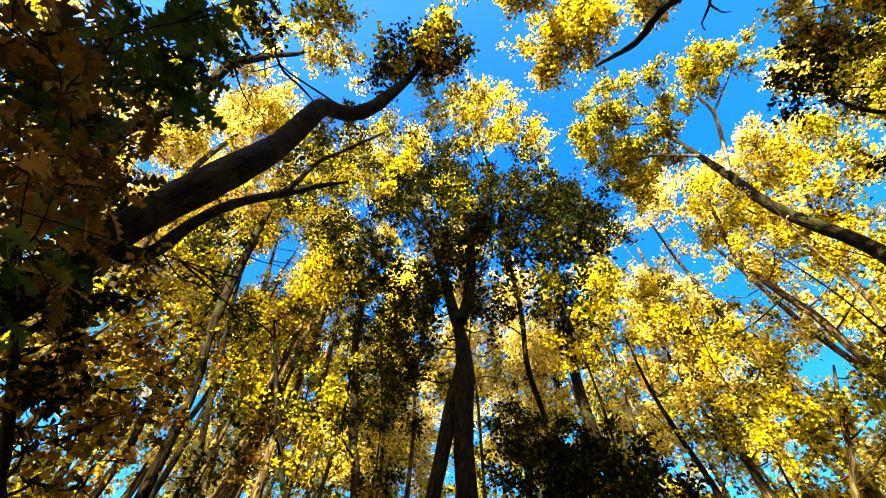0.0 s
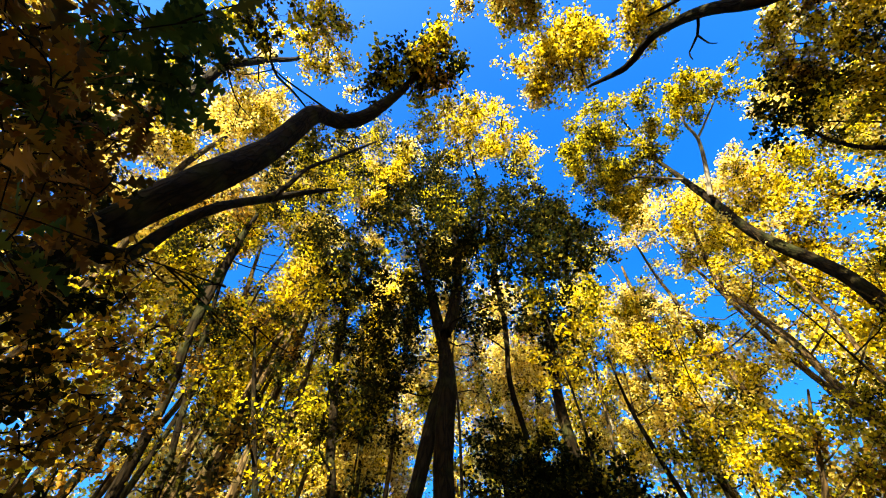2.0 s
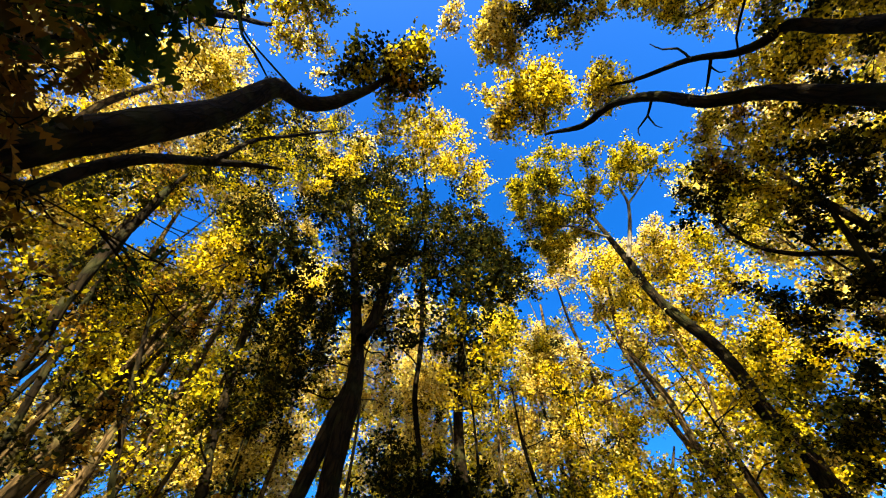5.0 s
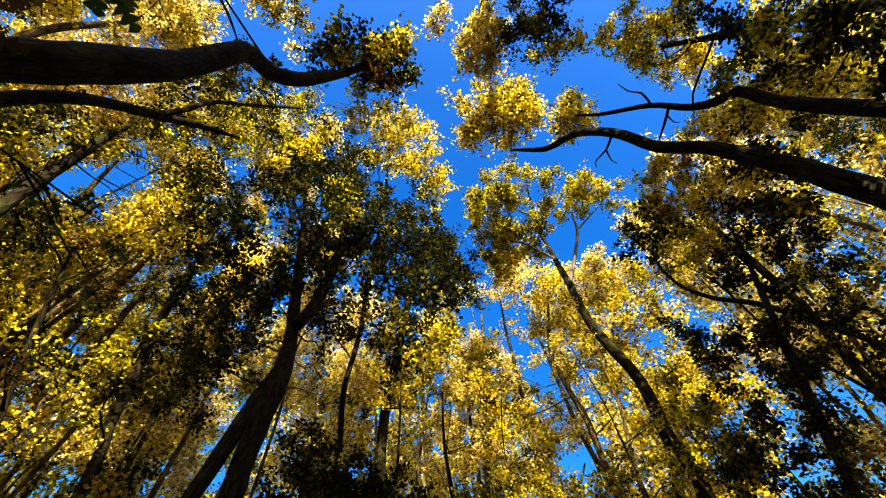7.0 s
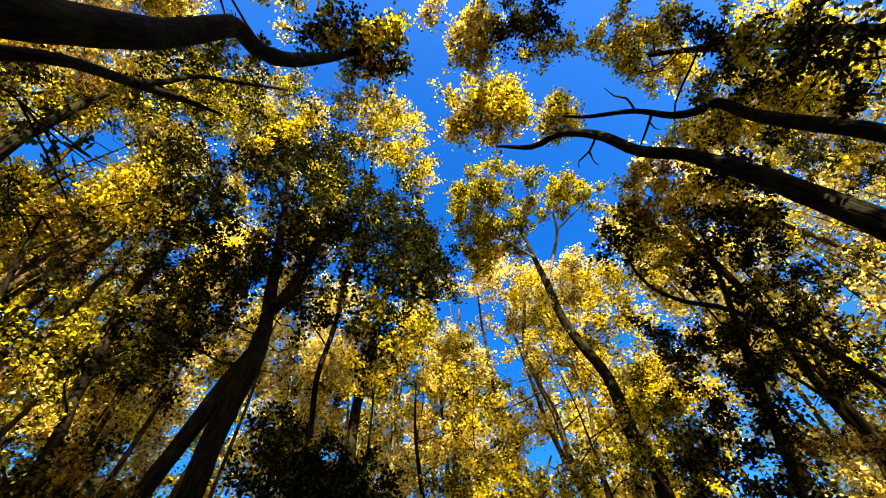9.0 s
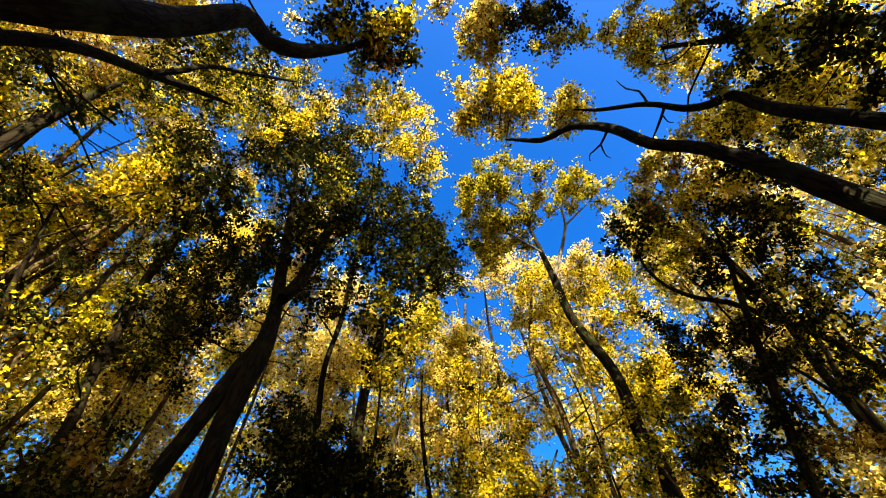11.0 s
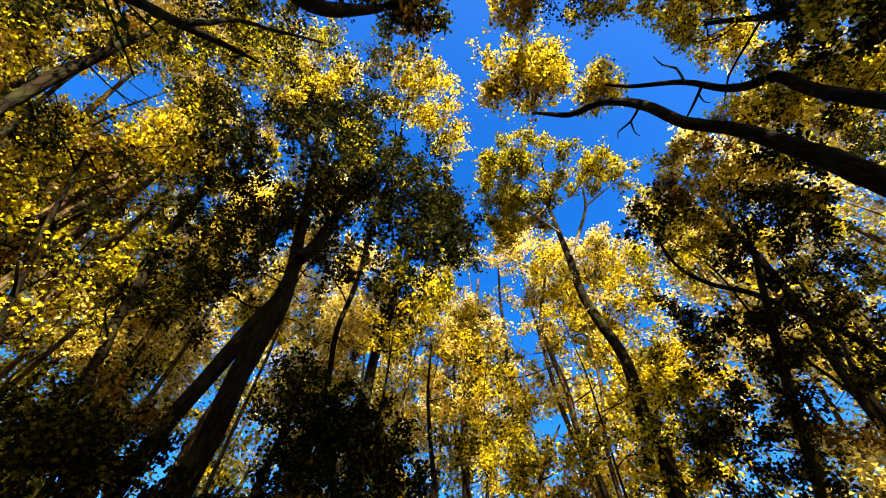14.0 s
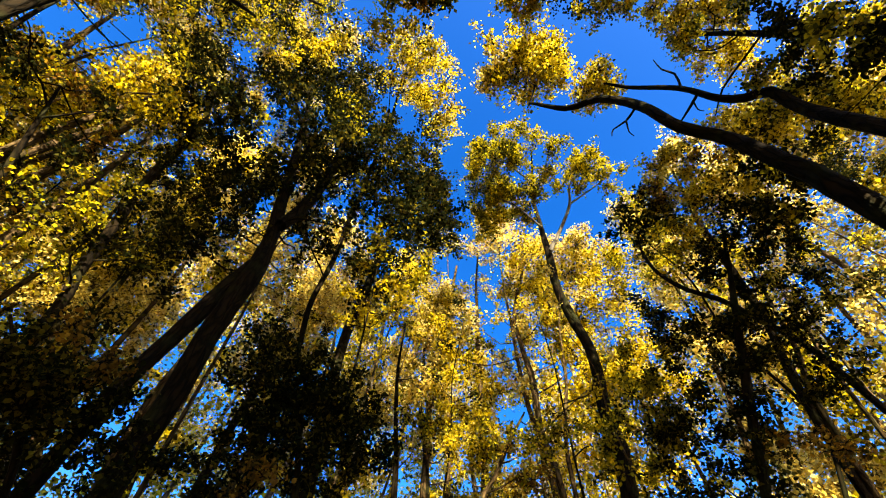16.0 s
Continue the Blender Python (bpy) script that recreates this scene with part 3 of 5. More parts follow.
make_tree("slender brown-barked tree with thin golden crown", 104,
          trunk=[(9.66, 6.06, -0.05, 0.115), (9.50, 6.29, 3.68, 0.102), (9.33, 6.52, 7.35, 0.092), (9.24, 6.65, 8.38, 0.094), (9.30, 6.58, 10.16, 0.099), (9.20, 6.71, 11.60, 0.091), (9.18, 6.74, 13.29, 0.084), (9.40, 6.42, 14.93, 0.074), (9.63, 6.08, 16.46, 0.053), (9.79, 5.82, 18.16, 0.029)],
          crown=[(9.51, 5.30, 16.53, 0.764), (9.71, 4.92, 15.49, 0.767), (9.85, 4.64, 14.65, 0.678), (9.01, 6.12, 16.20, 0.707), (9.29, 5.67, 14.78, 0.649), (9.48, 5.35, 13.63, 0.555), (8.77, 6.45, 14.89, 0.459), (8.48, 6.83, 13.14, 0.417), (9.39, 5.51, 12.47, 0.431), (10.06, 4.15, 13.19, 0.525), (8.97, 6.18, 13.49, 0.374), (10.10, 4.06, 14.65, 0.669), (10.32, 3.47, 13.73, 0.490)],
          fill=[("straw", 10.87, 3.72, 16.99, 1.30, 12, 0.52),
                ("gold", 10.91, 3.58, 14.70, 1.45, 14, 0.50),
                ("olive", 11.22, 2.45, 13.62, 1.32, 10, 0.45),
                ("gold", 10.55, 4.53, 11.14, 1.34, 12, 0.40),
                ("gold", 10.93, 3.51, 10.05, 1.19, 10, 0.36),
                ("straw", 8.03, 9.45, 16.14, 2.78, 9, 0.56),
                ("gold", 10.28, 6.92, 15.39, 2.10, 14, 0.56),
                ("straw", 9.27, 8.13, 18.50, 1.11, 6, 0.50),
                ("straw", 7.86, 9.58, 13.47, 2.42, 9, 0.48)],
          leaf='gold', bark='brown', size=0.104, slim=0.75, density=0.74)

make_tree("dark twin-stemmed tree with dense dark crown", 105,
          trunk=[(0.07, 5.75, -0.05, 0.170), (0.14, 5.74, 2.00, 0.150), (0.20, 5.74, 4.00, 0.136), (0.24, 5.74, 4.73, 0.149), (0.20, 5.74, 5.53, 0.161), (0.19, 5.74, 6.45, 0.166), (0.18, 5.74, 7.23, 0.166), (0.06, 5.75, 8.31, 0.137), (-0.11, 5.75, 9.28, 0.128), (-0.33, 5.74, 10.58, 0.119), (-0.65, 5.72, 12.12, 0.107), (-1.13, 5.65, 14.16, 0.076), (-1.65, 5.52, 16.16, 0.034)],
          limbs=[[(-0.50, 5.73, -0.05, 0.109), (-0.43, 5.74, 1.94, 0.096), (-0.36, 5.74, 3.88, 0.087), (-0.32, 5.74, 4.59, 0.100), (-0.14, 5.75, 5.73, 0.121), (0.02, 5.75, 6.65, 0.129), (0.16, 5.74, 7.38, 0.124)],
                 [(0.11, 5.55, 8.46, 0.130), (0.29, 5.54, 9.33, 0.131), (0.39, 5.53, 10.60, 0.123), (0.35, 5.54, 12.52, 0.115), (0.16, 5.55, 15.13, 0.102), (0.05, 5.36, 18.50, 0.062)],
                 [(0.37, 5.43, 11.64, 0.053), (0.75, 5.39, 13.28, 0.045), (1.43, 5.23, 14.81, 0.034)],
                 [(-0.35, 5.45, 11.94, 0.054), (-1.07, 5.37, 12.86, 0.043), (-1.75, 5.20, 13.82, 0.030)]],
          # near-black leaves also carry the shade of this crown
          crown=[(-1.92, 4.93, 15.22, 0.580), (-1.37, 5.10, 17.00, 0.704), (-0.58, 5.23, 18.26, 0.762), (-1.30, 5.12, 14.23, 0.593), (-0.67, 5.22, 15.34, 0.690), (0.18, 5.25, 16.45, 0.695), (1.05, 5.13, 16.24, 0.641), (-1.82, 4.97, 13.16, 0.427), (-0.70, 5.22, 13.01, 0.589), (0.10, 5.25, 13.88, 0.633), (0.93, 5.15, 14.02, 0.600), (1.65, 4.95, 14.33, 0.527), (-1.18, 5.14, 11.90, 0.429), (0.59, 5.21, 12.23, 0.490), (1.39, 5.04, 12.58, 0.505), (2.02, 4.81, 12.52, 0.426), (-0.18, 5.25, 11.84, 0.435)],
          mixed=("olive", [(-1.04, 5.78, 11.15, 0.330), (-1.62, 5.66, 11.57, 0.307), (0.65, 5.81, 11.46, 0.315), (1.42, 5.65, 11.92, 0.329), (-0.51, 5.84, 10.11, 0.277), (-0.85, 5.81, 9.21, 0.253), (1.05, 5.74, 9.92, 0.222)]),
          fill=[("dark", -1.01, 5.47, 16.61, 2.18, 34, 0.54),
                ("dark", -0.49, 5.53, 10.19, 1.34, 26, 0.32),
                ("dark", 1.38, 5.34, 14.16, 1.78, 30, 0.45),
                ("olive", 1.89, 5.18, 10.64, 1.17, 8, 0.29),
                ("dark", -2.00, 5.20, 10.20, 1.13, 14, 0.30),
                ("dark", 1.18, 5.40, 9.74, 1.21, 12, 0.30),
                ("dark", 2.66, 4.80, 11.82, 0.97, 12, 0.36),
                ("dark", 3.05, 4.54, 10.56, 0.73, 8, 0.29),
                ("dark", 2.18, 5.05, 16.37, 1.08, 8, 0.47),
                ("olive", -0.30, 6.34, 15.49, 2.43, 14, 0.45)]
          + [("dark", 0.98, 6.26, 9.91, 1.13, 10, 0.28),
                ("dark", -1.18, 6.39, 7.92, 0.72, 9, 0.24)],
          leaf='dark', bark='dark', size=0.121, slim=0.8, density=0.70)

make_tree("straight dark tree hung with small dark leaves", 106,
          trunk=[(3.09, 7.83, -0.05, 0.156), (3.09, 7.83, 3.52, 0.138), (3.08, 7.83, 7.04, 0.125), (3.08, 7.83, 8.14, 0.130), (3.12, 7.82, 9.89, 0.128), (3.35, 7.72, 12.30, 0.125), (3.65, 7.58, 14.99, 0.115), (4.16, 7.31, 18.19, 0.077), (3.92, 6.05, 18.50, 0.038)],
          crown=[(3.88, 7.12, 18.25, 0.768), (4.66, 6.55, 18.50, 0.654), (5.16, 6.24, 17.31, 0.558), (3.93, 7.09, 16.11, 0.688), (4.67, 6.62, 15.69, 0.669), (5.30, 6.12, 15.63, 0.459), (3.42, 7.36, 14.54, 0.582), (4.13, 6.98, 14.11, 0.613), (4.80, 6.53, 13.94, 0.464), (3.58, 7.28, 12.90, 0.569), (2.94, 7.57, 11.96, 0.494), (3.56, 7.29, 11.58, 0.400), (2.71, 7.65, 13.21, 0.447), (5.72, 5.73, 16.64, 0.375), (3.05, 7.52, 10.90, 0.305)],
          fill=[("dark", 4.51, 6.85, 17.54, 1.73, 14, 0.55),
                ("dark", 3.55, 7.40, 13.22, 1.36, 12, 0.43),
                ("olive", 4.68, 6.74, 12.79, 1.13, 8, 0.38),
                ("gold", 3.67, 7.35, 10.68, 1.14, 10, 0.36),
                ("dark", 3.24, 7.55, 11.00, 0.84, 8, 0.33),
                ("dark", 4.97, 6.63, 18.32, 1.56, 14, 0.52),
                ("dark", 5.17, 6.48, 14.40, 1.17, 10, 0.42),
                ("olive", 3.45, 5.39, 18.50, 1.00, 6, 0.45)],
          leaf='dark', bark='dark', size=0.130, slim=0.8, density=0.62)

make_tree("thin dark sapling with sparse olive leaves", 107,
          trunk=[(-0.78, 6.47, -0.05, 0.094), (-1.13, 6.39, 2.61, 0.082), (-1.48, 6.31, 5.22, 0.075), (-1.68, 6.26, 5.93, 0.076), (-1.90, 6.20, 6.95, 0.079), (-2.11, 6.14, 7.83, 0.078), (-2.26, 6.09, 8.79, 0.077), (-2.35, 6.05, 9.82, 0.063), (-2.54, 5.98, 10.97, 0.047), (-2.98, 5.78, 12.05, 0.025)],
          crown=[(-3.60, 5.43, 11.61, 0.443), (-3.49, 5.50, 13.16, 0.503), (-2.84, 5.85, 13.11, 0.512), (-2.77, 5.88, 14.72, 0.484), (-2.91, 5.82, 11.44, 0.448), (-2.28, 6.08, 11.97, 0.476), (-2.00, 6.17, 13.09, 0.441), (-3.19, 5.67, 10.35, 0.341), (-2.13, 6.13, 10.57, 0.360), (-2.65, 5.93, 9.73, 0.328), (-2.66, 5.93, 8.61, 0.266)],
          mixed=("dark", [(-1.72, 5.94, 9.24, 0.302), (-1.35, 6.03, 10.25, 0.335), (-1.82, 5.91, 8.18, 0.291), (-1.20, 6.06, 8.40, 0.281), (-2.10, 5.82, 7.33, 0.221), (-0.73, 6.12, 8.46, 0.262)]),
          # dark clumps imitate foreground foliage lying in shade
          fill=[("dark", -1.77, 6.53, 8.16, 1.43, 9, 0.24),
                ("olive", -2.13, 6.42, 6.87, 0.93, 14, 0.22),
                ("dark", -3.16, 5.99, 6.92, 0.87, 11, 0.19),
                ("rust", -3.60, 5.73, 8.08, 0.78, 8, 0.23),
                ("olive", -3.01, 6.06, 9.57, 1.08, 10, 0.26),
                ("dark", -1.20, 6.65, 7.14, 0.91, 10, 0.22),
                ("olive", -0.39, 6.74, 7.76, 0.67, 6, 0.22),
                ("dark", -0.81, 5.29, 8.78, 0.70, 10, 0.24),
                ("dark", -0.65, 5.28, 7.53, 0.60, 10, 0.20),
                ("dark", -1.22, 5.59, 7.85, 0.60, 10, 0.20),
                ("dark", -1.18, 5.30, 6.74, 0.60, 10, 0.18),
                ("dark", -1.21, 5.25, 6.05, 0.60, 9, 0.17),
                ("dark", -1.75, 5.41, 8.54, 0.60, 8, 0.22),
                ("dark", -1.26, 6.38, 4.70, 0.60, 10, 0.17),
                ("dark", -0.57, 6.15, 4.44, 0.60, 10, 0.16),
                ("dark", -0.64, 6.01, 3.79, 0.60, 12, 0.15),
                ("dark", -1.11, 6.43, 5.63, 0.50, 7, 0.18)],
          leaf='olive', bark='dark', size=0.078, slim=0.75, density=0.55)

make_tree("leaning brown-barked tree in a clump of stems", 108,
          trunk=[(-3.57, 6.04, -0.05, 0.104), (-3.52, 6.07, 2.15, 0.092), (-3.47, 6.09, 4.31, 0.083), (-3.44, 6.11, 4.81, 0.087), (-3.39, 6.14, 5.47, 0.088), (-3.48, 6.09, 6.40, 0.083), (-3.55, 6.05, 7.46, 0.068), (-3.53, 6.06, 8.82, 0.056), (-3.52, 6.07, 10.73, 0.029)],
          crown=[(-4.30, 7.46, 12.81, 0.558), (-4.76, 7.19, 11.72, 0.506), (-3.65, 7.79, 13.00, 0.576), (-4.90, 7.10, 13.32, 0.568)],
          leaf='gold', bark='brown', size=0.100, slim=0.75, density=0.8, group='leaning trees')

make_tree("leaning tree with furrowed brown bark beside its twin", 109,
          trunk=[(-2.92, 6.36, -0.05, 0.096), (-2.95, 6.35, 2.25, 0.084), (-2.98, 6.34, 4.51, 0.076), (-3.00, 6.33, 5.11, 0.080), (-3.06, 6.30, 5.94, 0.085), (-3.10, 6.28, 6.81, 0.077), (-3.15, 6.26, 8.10, 0.067), (-3.29, 6.19, 10.08, 0.046), (-3.51, 6.07, 11.55, 0.021)],
          crown=[(-4.29, 7.47, 13.83, 0.599), (-4.78, 7.17, 12.55, 0.539), (-3.60, 7.81, 14.06, 0.619), (-4.93, 7.07, 14.39, 0.610)],
          leaf='gold', bark='brown', size=0.104, slim=0.75, density=0.8, group='leaning trees')

make_tree("slim leaning tree with yellowing crown", 110,
          trunk=[(-2.62, 6.49, -0.05, 0.090), (-2.62, 6.49, 2.38, 0.080), (-2.62, 6.48, 4.77, 0.072), (-2.63, 6.48, 5.44, 0.076), (-2.69, 6.46, 6.48, 0.075), (-2.74, 6.44, 7.63, 0.065), (-2.86, 6.39, 9.15, 0.042), (-3.08, 6.29, 10.91, 0.020)],
          crown=[(-3.76, 7.74, 13.04, 0.576), (-4.31, 7.46, 11.93, 0.523), (-3.06, 8.03, 13.17, 0.591), (-4.40, 7.41, 13.64, 0.590)],
          leaf='gold', bark='brown', size=0.101, slim=0.75, density=0.8, group='leaning trees')

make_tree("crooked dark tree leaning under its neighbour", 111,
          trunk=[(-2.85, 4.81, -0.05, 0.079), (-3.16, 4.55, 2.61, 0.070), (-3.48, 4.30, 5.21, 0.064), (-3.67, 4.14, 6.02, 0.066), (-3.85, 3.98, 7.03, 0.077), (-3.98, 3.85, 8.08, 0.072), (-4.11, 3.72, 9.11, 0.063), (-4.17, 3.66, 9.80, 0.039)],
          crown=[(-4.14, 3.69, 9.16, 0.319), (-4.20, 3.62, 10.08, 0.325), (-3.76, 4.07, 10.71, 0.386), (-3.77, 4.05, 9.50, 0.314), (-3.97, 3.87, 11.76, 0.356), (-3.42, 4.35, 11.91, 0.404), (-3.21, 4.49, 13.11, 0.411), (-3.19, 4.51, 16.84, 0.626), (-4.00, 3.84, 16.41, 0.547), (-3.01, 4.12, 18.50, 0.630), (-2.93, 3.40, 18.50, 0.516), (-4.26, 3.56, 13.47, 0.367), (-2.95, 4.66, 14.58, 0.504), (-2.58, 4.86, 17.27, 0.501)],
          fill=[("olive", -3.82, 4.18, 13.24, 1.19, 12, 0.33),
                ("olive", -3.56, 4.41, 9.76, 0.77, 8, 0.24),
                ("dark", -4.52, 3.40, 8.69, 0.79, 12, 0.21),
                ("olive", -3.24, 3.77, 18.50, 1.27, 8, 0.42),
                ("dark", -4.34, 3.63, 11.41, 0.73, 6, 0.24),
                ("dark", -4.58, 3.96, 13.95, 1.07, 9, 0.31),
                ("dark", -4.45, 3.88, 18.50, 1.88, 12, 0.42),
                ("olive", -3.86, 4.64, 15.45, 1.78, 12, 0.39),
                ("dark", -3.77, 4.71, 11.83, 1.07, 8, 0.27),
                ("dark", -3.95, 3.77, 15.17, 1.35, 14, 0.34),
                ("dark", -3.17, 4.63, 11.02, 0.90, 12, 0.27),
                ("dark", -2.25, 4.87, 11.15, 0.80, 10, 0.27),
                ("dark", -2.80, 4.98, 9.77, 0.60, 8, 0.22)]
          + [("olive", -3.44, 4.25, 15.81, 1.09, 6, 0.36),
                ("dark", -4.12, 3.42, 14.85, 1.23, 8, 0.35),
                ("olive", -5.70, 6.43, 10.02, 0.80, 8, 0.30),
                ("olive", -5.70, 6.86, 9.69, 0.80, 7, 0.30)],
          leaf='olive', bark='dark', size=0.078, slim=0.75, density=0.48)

make_tree("brown-limbed tree with golden crown beyond the leaning one", 112,
          trunk=[(-4.87, 2.83, -0.05, 0.120), (-5.02, 2.39, 3.15, 0.105), (-5.16, 1.95, 6.30, 0.096), (-5.31, 1.51, 7.88, 0.104), (-5.36, 1.32, 9.58, 0.109), (-5.39, 1.22, 10.50, 0.110), (-5.44, 0.96, 11.48, 0.109), (-5.46, 0.80, 12.38, 0.106), (-5.46, 0.81, 13.98, 0.094), (-5.46, 0.86, 16.62, 0.065), (-5.25, 0.65, 18.50, 0.036)],
          limbs=[[(-5.45, 0.88, 14.72, 0.043), (-5.37, 1.26, 14.81, 0.036), (-5.21, 1.83, 15.61, 0.039), (-4.96, 2.41, 16.09, 0.025)]],
          crown=[(-3.80, 0.07, 13.01, 0.389), (-3.35, -0.20, 13.01, 0.417), (-2.92, -0.34, 13.01, 0.414), (-2.66, -0.05, 13.01, 0.355), (-3.11, 0.28, 13.01, 0.426), (-3.72, 0.71, 13.01, 0.434), (-3.30, 0.95, 13.01, 0.371), (-2.84, 0.66, 13.01, 0.300), (-3.46, -0.56, 13.01, 0.378), (-4.35, -0.03, 13.01, 0.356)],
          mixed=("olive", [(-5.50, 0.49, 11.10, 0.313), (-5.47, 0.77, 10.15, 0.287), (-5.52, 0.28, 11.89, 0.283), (-5.49, 0.56, 9.77, 0.271), (-5.38, 1.26, 9.14, 0.263), (-5.26, 1.67, 9.27, 0.232), (-5.52, -0.08, 12.56, 0.323), (-5.51, -0.38, 13.83, 0.326)]),
          fill=[("straw", -3.32, 1.10, 13.44, 0.69, 7, 0.25),
                ("straw", -5.65, 2.63, 13.44, 1.22, 5, 0.30)],
          # dark bark on a brown-limbed tree, imitating shade
          leaf='gold', bark='dark', size=0.083, slim=0.75, density=0.90)

make_tree("bare-twigged tree with pale gold leaves", 113,
          trunk=[(-6.47, 5.79, -0.05, 0.100), (-6.80, 5.23, 4.37, 0.088), (-7.12, 4.67, 8.75, 0.080), (-7.58, 3.88, 11.82, 0.090), (-7.74, 3.56, 13.83, 0.088), (-7.82, 3.38, 15.79, 0.067), (-7.96, 3.04, 18.46, 0.039)],
          crown=[(-8.18, 2.38, 18.20, 0.708), (-7.49, 2.80, 18.50, 0.729), (-6.74, 2.34, 18.50, 0.565), (-7.84, 3.32, 17.60, 0.653), (-7.42, 3.91, 18.50, 0.590), (-8.37, 1.59, 18.44, 0.501), (-7.62, 3.81, 15.22, 0.398), (-7.55, 1.76, 18.50, 0.455)],
          fill=[("gold", -6.51, 8.54, 12.07, 1.20, 9, 0.42), ("gold", -5.15, 9.43, 12.06, 1.40, 10, 0.42), ("straw", -3.70, 10.44, 11.70, 1.40, 10, 0.40), ("gold", -4.34, 10.45, 9.85, 1.20, 9, 0.40)],
          leaf='gold', bark='brown', size=0.104, slim=0.75, density=0.7)

make_tree("tall golden tree rising behind the dark crown", 114,
          trunk=[(2.32, 8.62, -0.05, 0.081), (2.31, 8.62, 3.69, 0.071), (2.29, 8.63, 7.39, 0.064), (2.28, 8.63, 8.56, 0.072), (2.12, 8.68, 10.41, 0.077), (2.21, 8.65, 13.00, 0.083), (2.21, 8.65, 17.86, 0.087), (1.58, 6.23, 18.50, 0.064), (0.87, 4.33, 18.50, 0.040), (0.42, 3.01, 18.50, 0.019)],
          crown=[(-0.77, 2.03, 14.01, 0.418), (-0.32, 1.80, 14.01, 0.455), (0.27, 1.77, 14.01, 0.458), (0.80, 1.77, 14.01, 0.384), (1.44, 2.08, 14.01, 0.430), (2.05, 2.52, 14.01, 0.400), (0.71, 2.32, 14.01, 0.508), (0.10, 2.34, 14.01, 0.466), (-0.49, 2.44, 14.01, 0.425), (1.39, 2.73, 14.01, 0.479), (2.06, 3.08, 14.01, 0.448), (0.78, 3.11, 14.01, 0.482), (0.23, 3.10, 14.01, 0.439), (-1.03, 2.36, 14.01, 0.383), (-1.37, 3.08, 14.01, 0.429), (-1.87, 3.96, 14.01, 0.519), (-1.58, 3.69, 14.01, 0.437), (-2.26, 4.65, 14.01, 0.447)],
          fill=[("straw", -2.45, 5.65, 18.50, 2.14, 18, 0.57),
                ("gold", -5.18, 6.28, 18.50, 1.65, 10, 0.52),
                ("straw", -3.20, 7.87, 17.47, 1.89, 12, 0.52),
                ("gold", 0.44, 3.72, 18.50, 1.87, 10, 0.47),
                ("gold", 0.82, 3.36, 18.50, 1.62, 8, 0.46),
                ("gold", 2.38, 3.59, 18.50, 0.95, 6, 0.43),
                ("gold", -8.30, 3.42, 18.50, 1.49, 10, 0.47),
                ("straw", -6.80, 1.93, 18.50, 1.25, 8, 0.46),
                ("olive", -5.83, 4.80, 18.50, 1.36, 8, 0.45),
                ("straw", -8.07, 2.74, 17.83, 1.74, 12, 0.48)]
          + [("gold", -7.91, 3.18, 13.97, 1.21, 8, 0.38),
                ("straw", -6.51, 5.49, 16.81, 1.56, 10, 0.49)],
          leaf='gold', bark='dark', size=0.090, slim=0.75, density=0.74)

make_tree("dense dark evergreen tree with heavy low boughs", 115,
          trunk=[(5.09, 2.14, -0.05, 0.063), (5.16, 1.84, 1.62, 0.055), (5.24, 1.53, 3.24, 0.050), (5.28, 1.37, 3.67, 0.052), (5.32, 1.17, 4.19, 0.054), (5.36, 0.91, 4.79, 0.054), (5.39, 0.61, 5.43, 0.049), (5.41, 0.26, 6.17, 0.039), (5.41, 0.00, 6.75, 0.023), (5.40, -0.23, 7.32, 0.012)],
          crown=[(5.37, -0.51, 7.41, 0.307), (5.35, -0.67, 6.97, 0.286), (5.34, -0.77, 6.55, 0.248), (5.40, -0.27, 6.85, 0.289), (5.39, -0.40, 6.44, 0.288), (5.37, -0.58, 6.14, 0.220), (5.41, -0.08, 6.99, 0.259), (5.38, 0.73, 5.64, 0.260), (5.40, 0.50, 5.43, 0.246), (5.40, 0.61, 4.92, 0.243), (5.36, 0.91, 4.97, 0.235), (5.36, 0.90, 4.47, 0.229), (5.32, 1.15, 4.46, 0.219), (5.32, 1.15, 3.99, 0.226), (5.26, 1.45, 3.88, 0.213), (5.31, 1.23, 3.62, 0.210), (5.35, 1.01, 5.24, 0.198), (5.34, 1.03, 5.79, 0.199)],
          fill=[("dark", 5.71, 0.15, 6.01, 0.93, 24, 0.16),
                ("dark", 5.61, 1.27, 5.60, 0.79, 20, 0.16),
                ("olive", 5.44, 1.91, 5.59, 0.65, 10, 0.18),
                ("dark", 5.71, 0.37, 5.09, 0.75, 22, 0.14),
                ("olive", 5.69, -0.34, 5.65, 0.56, 8, 0.17),
                ("dark", 5.52, 1.63, 4.47, 0.74, 20, 0.13),
                ("olive", 5.34, 2.19, 4.64, 0.50, 8, 0.16),
                ("rust", 5.67, 0.89, 4.23, 0.48, 8, 0.15),
                ("dark", 5.54, 1.55, 5.80, 0.58, 12, 0.15),
                ("olive", 5.38, 2.09, 5.10, 0.61, 14, 0.15)]
          + [("dark", 5.36, 2.14, 4.26, 0.60, 16, 0.13),
                ("olive", 5.16, 2.62, 4.43, 0.50, 10, 0.14),
                ("dark", 5.50, 1.71, 3.90, 0.49, 10, 0.12),
                ("dark", 5.50, 1.71, 6.69, 0.38, 6, 0.15)],
          leaf='dark', bark='dark', size=0.056, slim=0.75, density=0.75)

